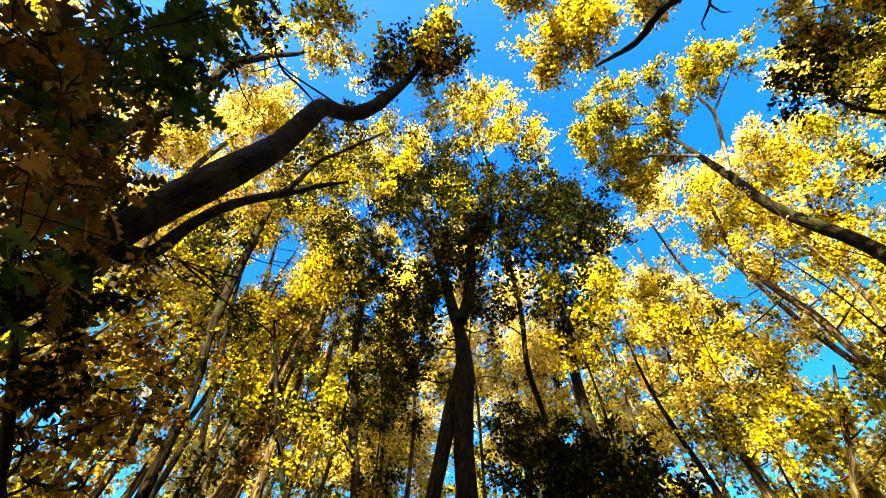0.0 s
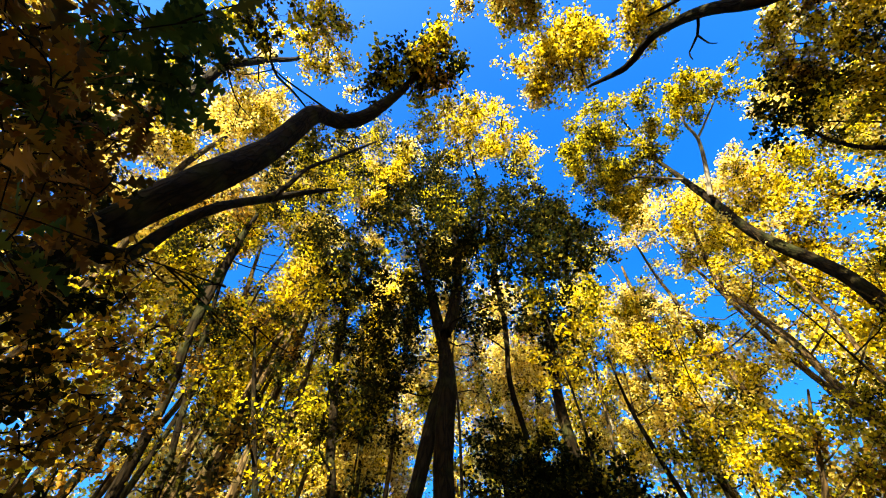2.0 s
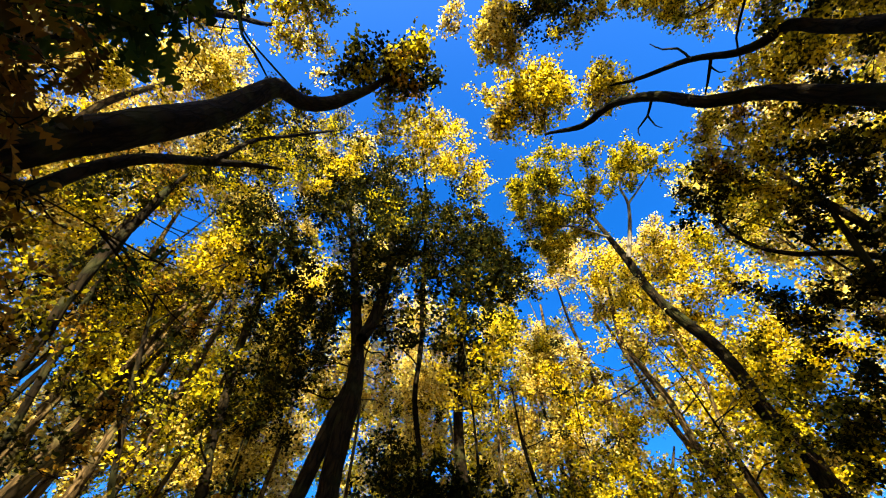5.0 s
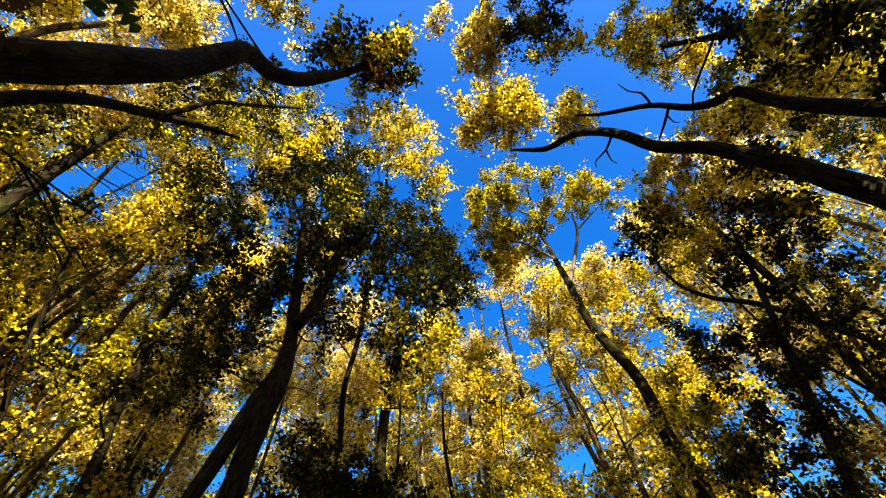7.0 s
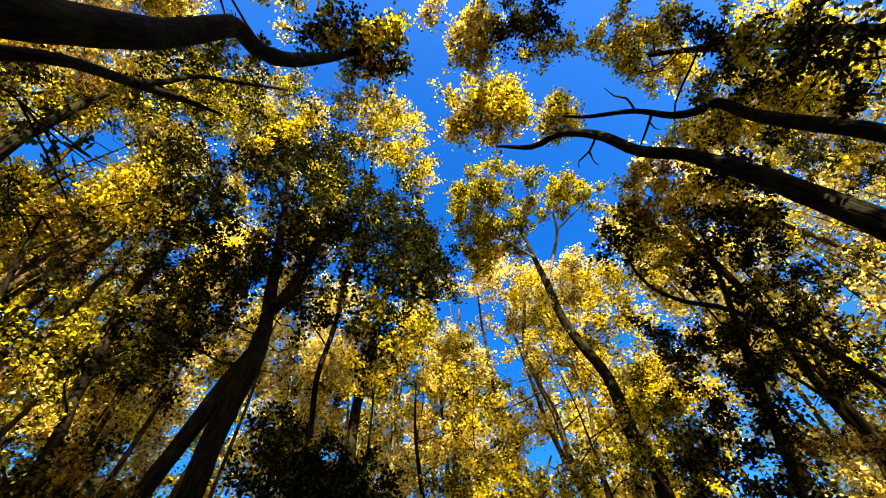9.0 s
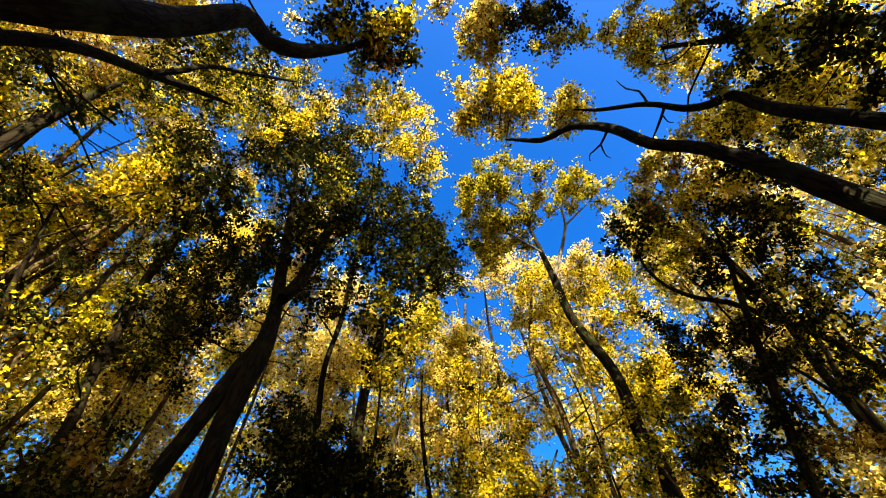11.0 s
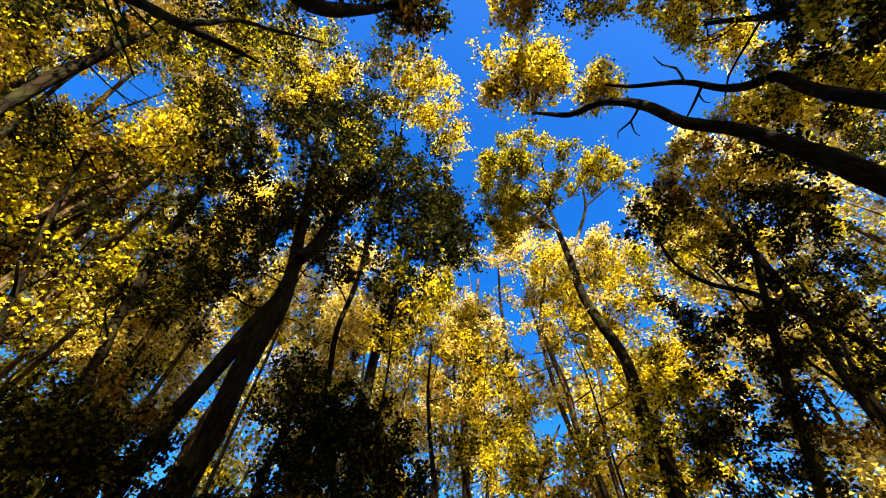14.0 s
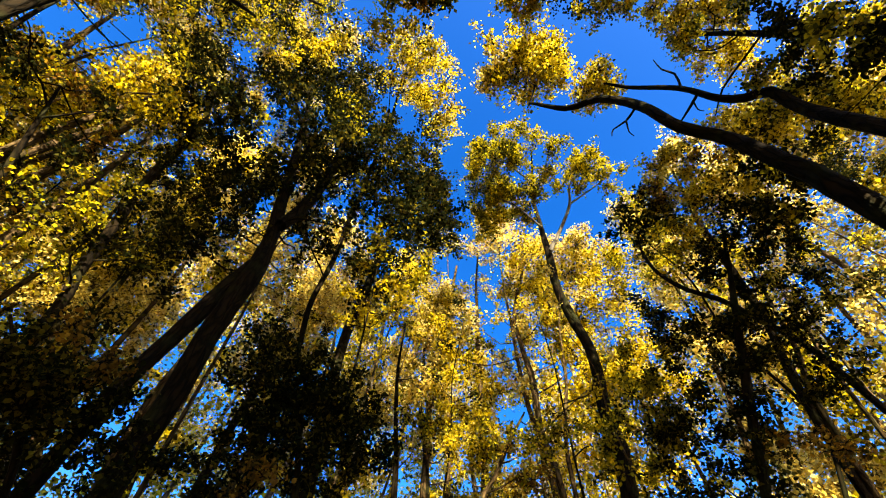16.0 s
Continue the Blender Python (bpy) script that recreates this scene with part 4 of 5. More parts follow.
make_tree("small dark crown on a thin bent stem", 116,
          trunk=[(6.41, -0.25, -0.05, 0.055), (6.41, -0.09, 2.43, 0.048), (6.41, 0.07, 4.86, 0.044), (6.41, 0.16, 5.53, 0.045), (6.41, 0.40, 6.25, 0.046), (6.40, 0.62, 6.84, 0.045), (6.37, 0.92, 7.33, 0.042), (6.34, 1.14, 8.02, 0.033), (6.34, 1.16, 8.79, 0.029), (6.36, 1.01, 9.46, 0.015)],
          crown=[(6.37, 0.93, 10.68, 0.355), (6.40, 0.53, 10.49, 0.375), (6.41, 0.30, 9.91, 0.323), (6.34, 1.10, 10.01, 0.368), (6.39, 0.72, 9.58, 0.377), (6.41, 0.42, 9.23, 0.305), (6.35, 1.08, 9.18, 0.284), (6.28, 1.48, 9.83, 0.245)],
          leaf='dark', bark='dark', size=0.108, slim=0.75, density=0.8)

make_tree("broad golden tree behind the crooked limbs", 117,
          trunk=[(7.40, 1.30, -0.05, 0.077), (7.40, 0.97, 2.71, 0.068), (7.41, 0.65, 5.42, 0.061), (7.42, 0.29, 6.89, 0.066), (7.42, 0.10, 8.25, 0.069), (7.41, -0.06, 9.64, 0.063), (7.39, -0.35, 10.97, 0.043), (7.37, -0.58, 12.02, 0.019)],
          crown=[(6.40, -0.22, 11.09, 0.422), (6.33, -0.75, 11.10, 0.381), (6.34, -0.68, 10.16, 0.411), (6.42, 0.13, 10.06, 0.423), (6.40, -0.18, 9.55, 0.398), (6.35, -0.62, 9.35, 0.381), (6.28, -1.02, 9.13, 0.365), (6.39, -0.31, 8.83, 0.369), (6.34, -0.69, 8.45, 0.346), (6.26, -1.13, 8.38, 0.334), (6.42, 0.21, 8.84, 0.352)]
          + [(5.95, -1.97, 10.22, 0.300), (6.39, -2.09, 9.86, 0.320), (6.65, -2.31, 9.59, 0.300), (6.36, -1.61, 10.00, 0.280), (6.08, -3.36, 9.68, 0.300), (6.51, -3.37, 9.33, 0.320), (6.82, -3.55, 8.98, 0.320), (6.52, -3.03, 9.46, 0.300), (6.91, -3.12, 9.09, 0.300), (7.16, -3.40, 8.71, 0.280), (6.40, -0.56, 10.10, 0.320), (6.81, -0.79, 9.76, 0.340), (6.10, -0.11, 10.35, 0.280), (7.04, -1.19, 9.51, 0.300), (6.53, 0.15, 10.03, 0.300), (6.19, 0.22, 10.28, 0.250)]
          + [(6.15, -1.55, 10.54, 0.348), (6.07, -1.78, 9.80, 0.346), (6.00, -1.98, 9.17, 0.344), (5.86, -2.33, 8.98, 0.305), (6.01, -1.96, 10.44, 0.280), (5.85, -2.34, 9.78, 0.256), (5.65, -2.77, 9.05, 0.274), (5.56, -2.93, 8.60, 0.277), (5.79, -2.49, 8.36, 0.280), (5.63, -2.80, 8.03, 0.260), (5.74, -2.59, 7.61, 0.251)],
          fill=[("gold", 6.23, -2.07, 9.61, 0.9, 8, 0.25), ("olive", 6.43, -3.17, 9.07, 1.0, 8, 0.26)],
          leaf='gold', bark='dark', size=0.078, slim=0.75, density=1.0)

make_tree("golden tree with dark lower leaves behind the clearing", 118,
          trunk=[(4.78, -3.21, -0.05, 0.090), (4.76, -3.23, 3.61, 0.079), (4.75, -3.26, 7.21, 0.072), (4.74, -3.27, 7.85, 0.073), (4.83, -3.13, 8.85, 0.069), (4.90, -3.03, 10.15, 0.063), (5.00, -2.89, 11.99, 0.044), (5.15, -2.64, 13.69, 0.026)],
          crown=[(4.77, -2.33, 12.32, 0.342), (4.75, -2.79, 12.32, 0.397), (5.49, -2.80, 12.32, 0.376), (5.23, -3.37, 12.32, 0.424), (4.72, -3.37, 12.32, 0.386), (5.76, -3.37, 12.32, 0.371), (4.24, -2.80, 12.32, 0.359), (3.71, -2.40, 12.32, 0.328), (6.25, -2.97, 12.32, 0.320), (6.73, -3.31, 12.32, 0.288), (2.84, -1.63, 12.32, 0.358), (3.18, -2.01, 12.32, 0.357), (2.59, -1.34, 12.32, 0.240)],
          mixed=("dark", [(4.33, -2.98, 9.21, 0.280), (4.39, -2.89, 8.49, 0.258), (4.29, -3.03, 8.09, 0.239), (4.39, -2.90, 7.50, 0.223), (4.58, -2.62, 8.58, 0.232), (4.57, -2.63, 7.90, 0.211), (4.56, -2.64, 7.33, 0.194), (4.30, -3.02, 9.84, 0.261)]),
          fill=[("dark", 3.41, -2.24, 5.74, 0.41, 12, 0.14),
                ("olive", 3.33, -2.35, 6.25, 0.42, 8, 0.14),
                ("dark", 3.56, -1.99, 5.26, 0.31, 6, 0.12),
                ("dark", 4.51, -2.90, 8.35, 0.85, 6, 0.20),
                ("olive", 4.81, -2.42, 8.44, 0.81, 10, 0.20),
                ("olive", 4.46, -2.98, 10.58, 0.99, 10, 0.24),
                ("gold", 4.22, -2.93, 12.74, 0.85, 9, 0.28),
                ("gold", 6.32, -3.13, 12.74, 0.68, 7, 0.27),
                ("olive", 5.06, -2.68, 12.74, 0.59, 6, 0.26),
                ("dark", 11.31, -4.41, 12.74, 1.32, 10, 0.33)]
          + [("dark", 13.55, -4.36, 12.74, 0.87, 5, 0.35),
                ("dark", 5.25, -1.67, 7.72, 0.71, 5, 0.16),
                ("dark", 5.49, 0.11, 6.43, 0.51, 8, 0.15),
                ("dark", 4.74, -0.80, 6.64, 0.62, 20, 0.14),
                ("olive", 4.74, -0.77, 6.39, 0.40, 5, 0.12),
                ("rust", 6.47, -0.23, 9.69, 1.11, 6, 0.22),
                ("dark", 6.47, -0.07, 9.35, 1.07, 5, 0.19),
                ("gold", 6.41, -0.88, 11.20, 0.46, 4, 0.23),
                ("olive", 6.43, 0.72, 8.47, 0.73, 10, 0.22)],
          leaf='gold', bark='dark', size=0.070, slim=0.75, density=1.0)

make_tree("small bright gold crown beside the sky gap", 119,
          trunk=[(0.09, -4.05, -0.05, 0.123), (0.18, -4.04, 6.33, 0.109), (0.26, -4.03, 12.66, 0.099), (0.65, -3.97, 15.64, 0.118), (1.08, -3.57, 18.50, 0.115), (1.35, -2.63, 18.50, 0.085), (1.63, -1.62, 18.50, 0.035)],
          crown=[(0.98, -1.31, 13.51, 0.364), (1.19, -1.57, 13.51, 0.394), (1.07, -0.87, 13.51, 0.370), (1.44, -1.13, 13.51, 0.402), (1.38, -0.48, 13.51, 0.343), (1.67, -0.36, 13.51, 0.242), (1.51, -1.55, 13.51, 0.330)],
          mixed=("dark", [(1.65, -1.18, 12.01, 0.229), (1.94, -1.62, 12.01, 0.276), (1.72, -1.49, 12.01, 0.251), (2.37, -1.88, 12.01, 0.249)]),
          fill=[("gold", 1.22, -1.13, 13.61, 0.70, 10, 0.29),
                ("gold", 1.61, -0.56, 13.61, 0.53, 6, 0.27),
                ("straw", 1.14, -1.01, 12.94, 0.56, 8, 0.28),
                ("straw", 0.08, -0.86, 12.94, 0.48, 5, 0.22),
                ("dark", 2.23, -2.06, 12.94, 0.84, 14, 0.28),
                ("dark", 3.18, -2.13, 12.94, 0.43, 4, 0.23)],
          leaf='gold', bark='brown', size=0.081, slim=0.75, density=1.07)

make_tree("golden-leaved tree half hidden by the leaning stems", 120,
          trunk=[(-4.48, 8.97, -0.05, 0.103), (-4.76, 8.80, 2.74, 0.091), (-5.04, 8.64, 5.48, 0.082), (-5.24, 8.52, 6.49, 0.091), (-5.62, 8.27, 8.29, 0.095), (-6.00, 8.00, 10.45, 0.098), (-6.45, 7.64, 12.85, 0.081), (-6.85, 7.28, 14.99, 0.037)],
          fill=[("olive", -7.01, 7.13, 14.93, 1.28, 10, 0.55),
                ("gold", -6.51, 7.59, 11.37, 1.55, 14, 0.45),
                ("straw", -9.32, 3.63, 14.22, 1.09, 8, 0.44),
                ("olive", -7.98, 6.02, 10.91, 1.26, 10, 0.41),
                ("gold", -6.80, 6.31, 18.50, 1.50, 8, 0.55),
                ("straw", -5.09, 8.61, 13.61, 1.44, 10, 0.49)],
          leaf='gold', bark='brown', size=0.104, slim=0.75, density=0.60)

make_tree("yellow tree in the gap between dark crowns", 121,
          trunk=[(7.59, 10.02, -0.05, 0.130), (7.61, 10.00, 3.44, 0.114), (7.63, 9.98, 6.88, 0.104), (7.65, 9.97, 8.39, 0.116), (7.69, 9.93, 10.75, 0.119), (7.91, 9.76, 13.39, 0.118), (8.25, 9.47, 16.15, 0.089), (8.37, 9.08, 18.50, 0.049)],
          fill=[("straw", 8.34, 9.38, 16.12, 1.58, 12, 0.63),
                ("gold", 8.34, 9.38, 13.32, 1.83, 14, 0.60),
                ("straw", 7.23, 10.29, 11.25, 1.64, 12, 0.53),
                ("gold", 8.63, 9.11, 9.77, 1.68, 14, 0.48),
                ("gold", 10.56, 6.69, 13.56, 1.35, 8, 0.50),
                ("straw", 11.51, 4.83, 17.84, 1.35, 8, 0.54),
                ("olive", 11.76, 4.13, 11.46, 1.52, 12, 0.49),
                ("gold", 11.65, 4.46, 13.46, 1.08, 8, 0.47),
                ("gold", 11.75, 4.17, 9.62, 1.52, 12, 0.44),
                ("olive", 11.31, 5.28, 8.27, 1.41, 12, 0.41)],
          leaf='straw', bark='brown', size=0.104, slim=0.75, density=0.85)

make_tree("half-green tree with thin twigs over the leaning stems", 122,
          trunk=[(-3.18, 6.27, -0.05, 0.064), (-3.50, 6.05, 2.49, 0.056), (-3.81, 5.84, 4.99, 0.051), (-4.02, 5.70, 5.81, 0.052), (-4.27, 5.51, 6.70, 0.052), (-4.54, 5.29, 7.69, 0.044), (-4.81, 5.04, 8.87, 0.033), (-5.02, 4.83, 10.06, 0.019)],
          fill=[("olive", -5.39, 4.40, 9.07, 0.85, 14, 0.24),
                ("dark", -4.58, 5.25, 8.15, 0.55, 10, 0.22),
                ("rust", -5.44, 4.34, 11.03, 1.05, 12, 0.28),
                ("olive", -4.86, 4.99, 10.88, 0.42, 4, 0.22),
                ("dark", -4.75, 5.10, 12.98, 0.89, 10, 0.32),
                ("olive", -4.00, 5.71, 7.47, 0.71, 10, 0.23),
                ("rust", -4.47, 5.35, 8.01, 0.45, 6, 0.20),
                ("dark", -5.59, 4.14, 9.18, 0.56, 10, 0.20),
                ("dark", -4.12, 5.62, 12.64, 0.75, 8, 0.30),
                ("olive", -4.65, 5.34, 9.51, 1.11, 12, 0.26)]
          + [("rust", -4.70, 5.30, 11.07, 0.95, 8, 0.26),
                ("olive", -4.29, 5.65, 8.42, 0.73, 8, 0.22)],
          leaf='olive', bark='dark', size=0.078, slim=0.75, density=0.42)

make_tree("yellow-leaved tree beyond the shaded thicket", 123,
          trunk=[(0.87, 9.76, -0.05, 0.089), (0.12, 9.69, 2.39, 0.078), (-0.64, 9.63, 4.78, 0.071), (-1.11, 9.59, 5.53, 0.076), (-1.66, 9.52, 6.39, 0.073), (-2.11, 9.43, 7.18, 0.058), (-2.61, 9.31, 8.08, 0.042), (-2.89, 9.22, 8.56, 0.021)],
          fill=[("straw", -3.04, 9.18, 7.71, 0.92, 16, 0.28),
                ("straw", -1.82, 9.49, 7.99, 1.00, 14, 0.30),
                ("olive", -3.24, 9.11, 8.80, 1.14, 10, 0.30),
                ("straw", -1.05, 9.60, 8.49, 0.81, 8, 0.30),
                ("straw", -4.06, 8.77, 8.04, 0.68, 8, 0.25),
                ("straw", -3.31, 10.49, 9.10, 1.43, 12, 0.34),
                ("straw", -1.73, 10.85, 11.14, 1.80, 12, 0.43),
                ("straw", 1.57, 10.84, 11.48, 2.00, 12, 0.47),
                ("straw", -0.45, 10.96, 8.58, 1.52, 11, 0.36),
                ("straw", 4.00, 10.18, 14.26, 2.01, 12, 0.53)]
          + [("gold", -4.67, 9.97, 11.40, 1.35, 12, 0.36),
                ("straw", 3.04, 10.51, 9.16, 1.42, 8, 0.41),
                ("straw", 5.37, 9.52, 9.39, 0.99, 6, 0.36),
                ("gold", -7.26, 6.12, 7.45, 1.02, 12, 0.27),
                ("straw", -6.06, 7.31, 7.00, 0.92, 12, 0.28),
                ("gold", -5.22, 7.93, 8.85, 1.14, 12, 0.34),
                ("straw", -3.86, 8.67, 7.29, 1.02, 10, 0.31)],
          leaf='gold', bark='brown', size=0.082, slim=0.75, density=0.85)

make_tree("small rusty gold tree low among the leaning stems", 124,
          trunk=[(-1.17, 6.17, -0.05, 0.047), (-1.65, 5.99, 2.18, 0.041), (-2.13, 5.81, 4.36, 0.038), (-2.38, 5.72, 4.91, 0.041), (-2.67, 5.60, 5.57, 0.039), (-3.01, 5.43, 6.36, 0.036), (-3.31, 5.26, 7.12, 0.031), (-3.57, 5.10, 7.79, 0.017)],
          fill=[("dark", -3.43, 5.07, 7.80, 0.89, 10, 0.22),
                ("rust", -4.09, 4.57, 6.45, 0.70, 10, 0.17),
                ("olive", -3.60, 4.95, 5.68, 0.72, 10, 0.16),
                ("olive", -2.60, 5.52, 6.34, 0.77, 9, 0.19),
                ("gold", -1.95, 5.77, 5.34, 0.60, 7, 0.17),
                ("dark", -2.14, 5.71, 9.63, 0.77, 7, 0.26),
                ("dark", -1.23, 5.95, 7.45, 0.63, 8, 0.21),
                ("gold", -2.94, 5.54, 9.19, 0.56, 7, 0.22),
                ("olive", -1.97, 5.95, 9.08, 0.59, 6, 0.23)],
          leaf='olive', bark='dark', size=0.078, slim=0.75, density=0.42)

make_tree("slim dark-stemmed sapling with a few yellow leaves", 125,
          trunk=[(-5.18, 7.35, -0.05, 0.076), (-5.23, 7.31, 2.73, 0.067), (-5.28, 7.28, 5.45, 0.061), (-5.32, 7.25, 6.60, 0.056), (-5.38, 7.21, 8.15, 0.051), (-5.42, 7.18, 9.89, 0.041), (-5.58, 7.06, 12.18, 0.028)],
          crown=[(-5.58, 7.06, 12.18, 0.326), (-5.18, 7.35, 12.18, 0.288), (-5.87, 6.82, 12.04, 0.280), (-5.28, 7.28, 10.14, 0.212)],
          leaf='gold', bark='dark', size=0.098, slim=0.75, density=0.7, group='thin saplings')

make_tree("thin crooked young tree with sparse leaves", 126,
          trunk=[(-4.98, 8.09, -0.05, 0.060), (-5.03, 8.05, 2.94, 0.053), (-5.09, 8.01, 5.88, 0.048), (-5.13, 7.99, 6.89, 0.043), (-5.16, 7.97, 8.70, 0.039), (-5.27, 7.90, 10.28, 0.031), (-5.32, 7.86, 12.11, 0.020)],
          crown=[(-5.32, 7.86, 12.11, 0.334), (-4.89, 8.14, 12.06, 0.294), (-5.65, 7.63, 12.01, 0.288), (-5.10, 8.01, 10.53, 0.225)],
          leaf='olive', bark='brown', size=0.099, slim=0.75, density=0.7, group='thin saplings')

make_tree("slender leaning stem with a small yellow top", 127,
          trunk=[(-4.37, 7.28, -0.05, 0.100), (-4.31, 7.32, 2.82, 0.088), (-4.24, 7.36, 5.64, 0.080), (-4.18, 7.40, 7.17, 0.077), (-4.12, 7.43, 9.18, 0.072), (-4.10, 7.44, 11.05, 0.059), (-4.21, 7.38, 13.50, 0.039)],
          crown=[(-4.21, 7.38, 13.50, 0.359), (-3.71, 7.64, 13.40, 0.315), (-4.58, 7.15, 13.40, 0.310), (-3.90, 7.55, 11.34, 0.234)],
          leaf='straw', bark='brown', size=0.102, slim=0.75, density=0.7, group='thin saplings')

make_tree("slim dark-stemmed sapling with a few yellow leaves", 128,
          trunk=[(-5.26, 6.29, -0.05, 0.085), (-5.31, 6.24, 2.50, 0.075), (-5.35, 6.20, 5.00, 0.068), (-5.38, 6.18, 5.72, 0.064), (-5.57, 6.01, 6.73, 0.059), (-5.73, 5.86, 8.48, 0.055), (-5.89, 5.70, 10.59, 0.048), (-6.19, 5.37, 12.70, 0.035)],
          crown=[(-6.19, 5.37, 12.70, 0.318), (-5.87, 5.71, 12.83, 0.284), (-6.40, 5.12, 12.45, 0.271), (-5.79, 5.79, 10.91, 0.212)],
          leaf='gold', bark='dark', size=0.096, slim=0.75, density=0.7, group='thin saplings')

make_tree("thin crooked young tree with sparse leaves", 129,
          trunk=[(-2.81, 9.07, -0.05, 0.054), (-2.96, 9.02, 3.26, 0.047), (-3.11, 8.97, 6.51, 0.043), (-3.22, 8.93, 7.79, 0.036), (-3.23, 8.93, 9.50, 0.028), (-3.37, 8.88, 11.25, 0.016)],
          crown=[(-3.37, 8.88, 11.25, 0.326), (-2.90, 9.04, 11.08, 0.283), (-3.75, 8.72, 11.26, 0.284), (-3.01, 9.00, 9.69, 0.219)],
          leaf='olive', bark='brown', size=0.094, slim=0.75, density=0.7, group='thin saplings')

make_tree("slender leaning stem with a small yellow top", 130,
          trunk=[(-0.89, 8.95, -0.05, 0.068), (-0.93, 8.95, 3.36, 0.060), (-0.97, 8.94, 6.71, 0.055), (-1.01, 8.94, 8.22, 0.047), (-1.11, 8.93, 10.03, 0.036), (-1.07, 8.93, 12.28, 0.021)],
          crown=[(-1.07, 8.93, 12.28, 0.348), (-0.58, 8.98, 11.94, 0.298), (-1.51, 8.87, 12.41, 0.307), (-0.83, 8.96, 10.19, 0.226)],
          leaf='straw', bark='brown', size=0.097, slim=0.75, density=0.7, group='thin saplings')

make_tree("slim dark-stemmed sapling with a few yellow leaves", 131,
          trunk=[(-1.35, 9.91, -0.05, 0.060), (-1.48, 9.89, 3.61, 0.053), (-1.61, 9.86, 7.22, 0.048), (-1.70, 9.85, 8.52, 0.040), (-1.69, 9.85, 10.43, 0.031), (-1.78, 9.83, 12.41, 0.018)],
          crown=[(-1.78, 9.83, 12.41, 0.363), (-1.26, 9.91, 12.11, 0.312), (-2.23, 9.74, 12.51, 0.319), (-1.40, 9.90, 10.60, 0.242)],
          leaf='gold', bark='dark', size=0.102, slim=0.75, density=0.7, group='thin saplings')

make_tree("thin crooked young tree with sparse leaves", 132,
          trunk=[(3.47, 8.32, -0.05, 0.050), (3.69, 8.21, 3.23, 0.044), (3.90, 8.11, 6.47, 0.040), (4.08, 8.02, 7.80, 0.034), (4.26, 7.93, 9.39, 0.026), (4.45, 7.82, 11.04, 0.015)],
          crown=[(4.45, 7.82, 11.04, 0.305), (4.66, 7.70, 10.55, 0.255), (4.20, 7.96, 11.39, 0.275), (4.49, 7.80, 9.38, 0.200)],
          leaf='olive', bark='brown', size=0.090, slim=0.75, density=0.7, group='thin saplings')

make_tree("slender leaning stem with a small yellow top", 133,
          trunk=[(9.28, 9.17, -0.05, 0.121), (9.33, 9.11, 5.95, 0.106), (9.39, 9.05, 11.89, 0.097), (9.43, 9.00, 14.24, 0.082), (9.51, 8.92, 17.29, 0.063), (8.57, 7.70, 18.50, 0.032)],
          crown=[(8.57, 7.70, 18.50, 0.519), (9.48, 7.70, 18.50, 0.460), (7.89, 7.83, 18.50, 0.451), (9.85, 8.53, 17.35, 0.384)],
          leaf='straw', bark='brown', size=0.104, slim=0.75, density=0.7, group='thin saplings')

make_tree("slim dark-stemmed sapling with a few yellow leaves", 134,
          trunk=[(8.10, 9.62, -0.05, 0.096), (7.87, 9.79, 4.19, 0.085), (7.65, 9.97, 8.39, 0.077), (7.44, 10.13, 10.32, 0.066), (7.46, 10.12, 13.43, 0.052), (7.58, 10.02, 16.25, 0.030)],
          crown=[(7.58, 10.02, 16.25, 0.487), (8.06, 9.63, 15.60, 0.413), (7.11, 10.37, 16.62, 0.434), (7.79, 9.85, 13.56, 0.321)],
          leaf='gold', bark='dark', size=0.104, slim=0.75, density=0.7, group='thin saplings')

make_tree("thin crooked young tree with sparse leaves", 135,
          trunk=[(9.04, 9.42, -0.05, 0.094), (9.16, 9.29, 3.93, 0.082), (9.28, 9.16, 7.86, 0.075), (9.39, 9.04, 9.61, 0.063), (9.68, 8.73, 11.30, 0.047), (9.80, 8.60, 13.47, 0.026)],
          crown=[(9.80, 8.60, 13.47, 0.427), (10.09, 8.24, 12.89, 0.361), (9.49, 8.94, 13.83, 0.382), (9.92, 8.44, 11.34, 0.285)],
          leaf='olive', bark='brown', size=0.104, slim=0.75, density=0.7, group='thin saplings')

make_tree("slender leaning stem with a small yellow top", 136,
          trunk=[(9.46, 6.57, -0.05, 0.079), (9.55, 6.43, 3.51, 0.070), (9.65, 6.28, 7.01, 0.064), (9.72, 6.16, 8.34, 0.057), (9.95, 5.77, 10.33, 0.050), (10.08, 5.53, 12.24, 0.040), (10.23, 5.23, 13.95, 0.025)],
          crown=[(10.23, 5.23, 13.95, 0.405), (10.37, 4.94, 13.24, 0.339), (10.07, 5.55, 14.46, 0.366), (10.24, 5.21, 12.20, 0.275)],
          leaf='straw', bark='brown', size=0.104, slim=0.75, density=0.7, group='thin saplings')

make_tree("slim dark-stemmed sapling with a few yellow leaves", 137,
          trunk=[(4.86, 7.07, -0.05, 0.075), (4.76, 7.14, 2.87, 0.066), (4.66, 7.20, 5.75, 0.060), (4.57, 7.26, 6.93, 0.051), (4.48, 7.32, 8.46, 0.039), (4.52, 7.29, 10.05, 0.022)],
          crown=[(4.52, 7.29, 10.05, 0.299), (4.85, 7.06, 9.72, 0.256), (4.21, 7.48, 10.22, 0.265), (4.69, 7.18, 8.55, 0.200)],
          leaf='gold', bark='dark', size=0.083, slim=0.75, density=0.7, group='thin saplings')

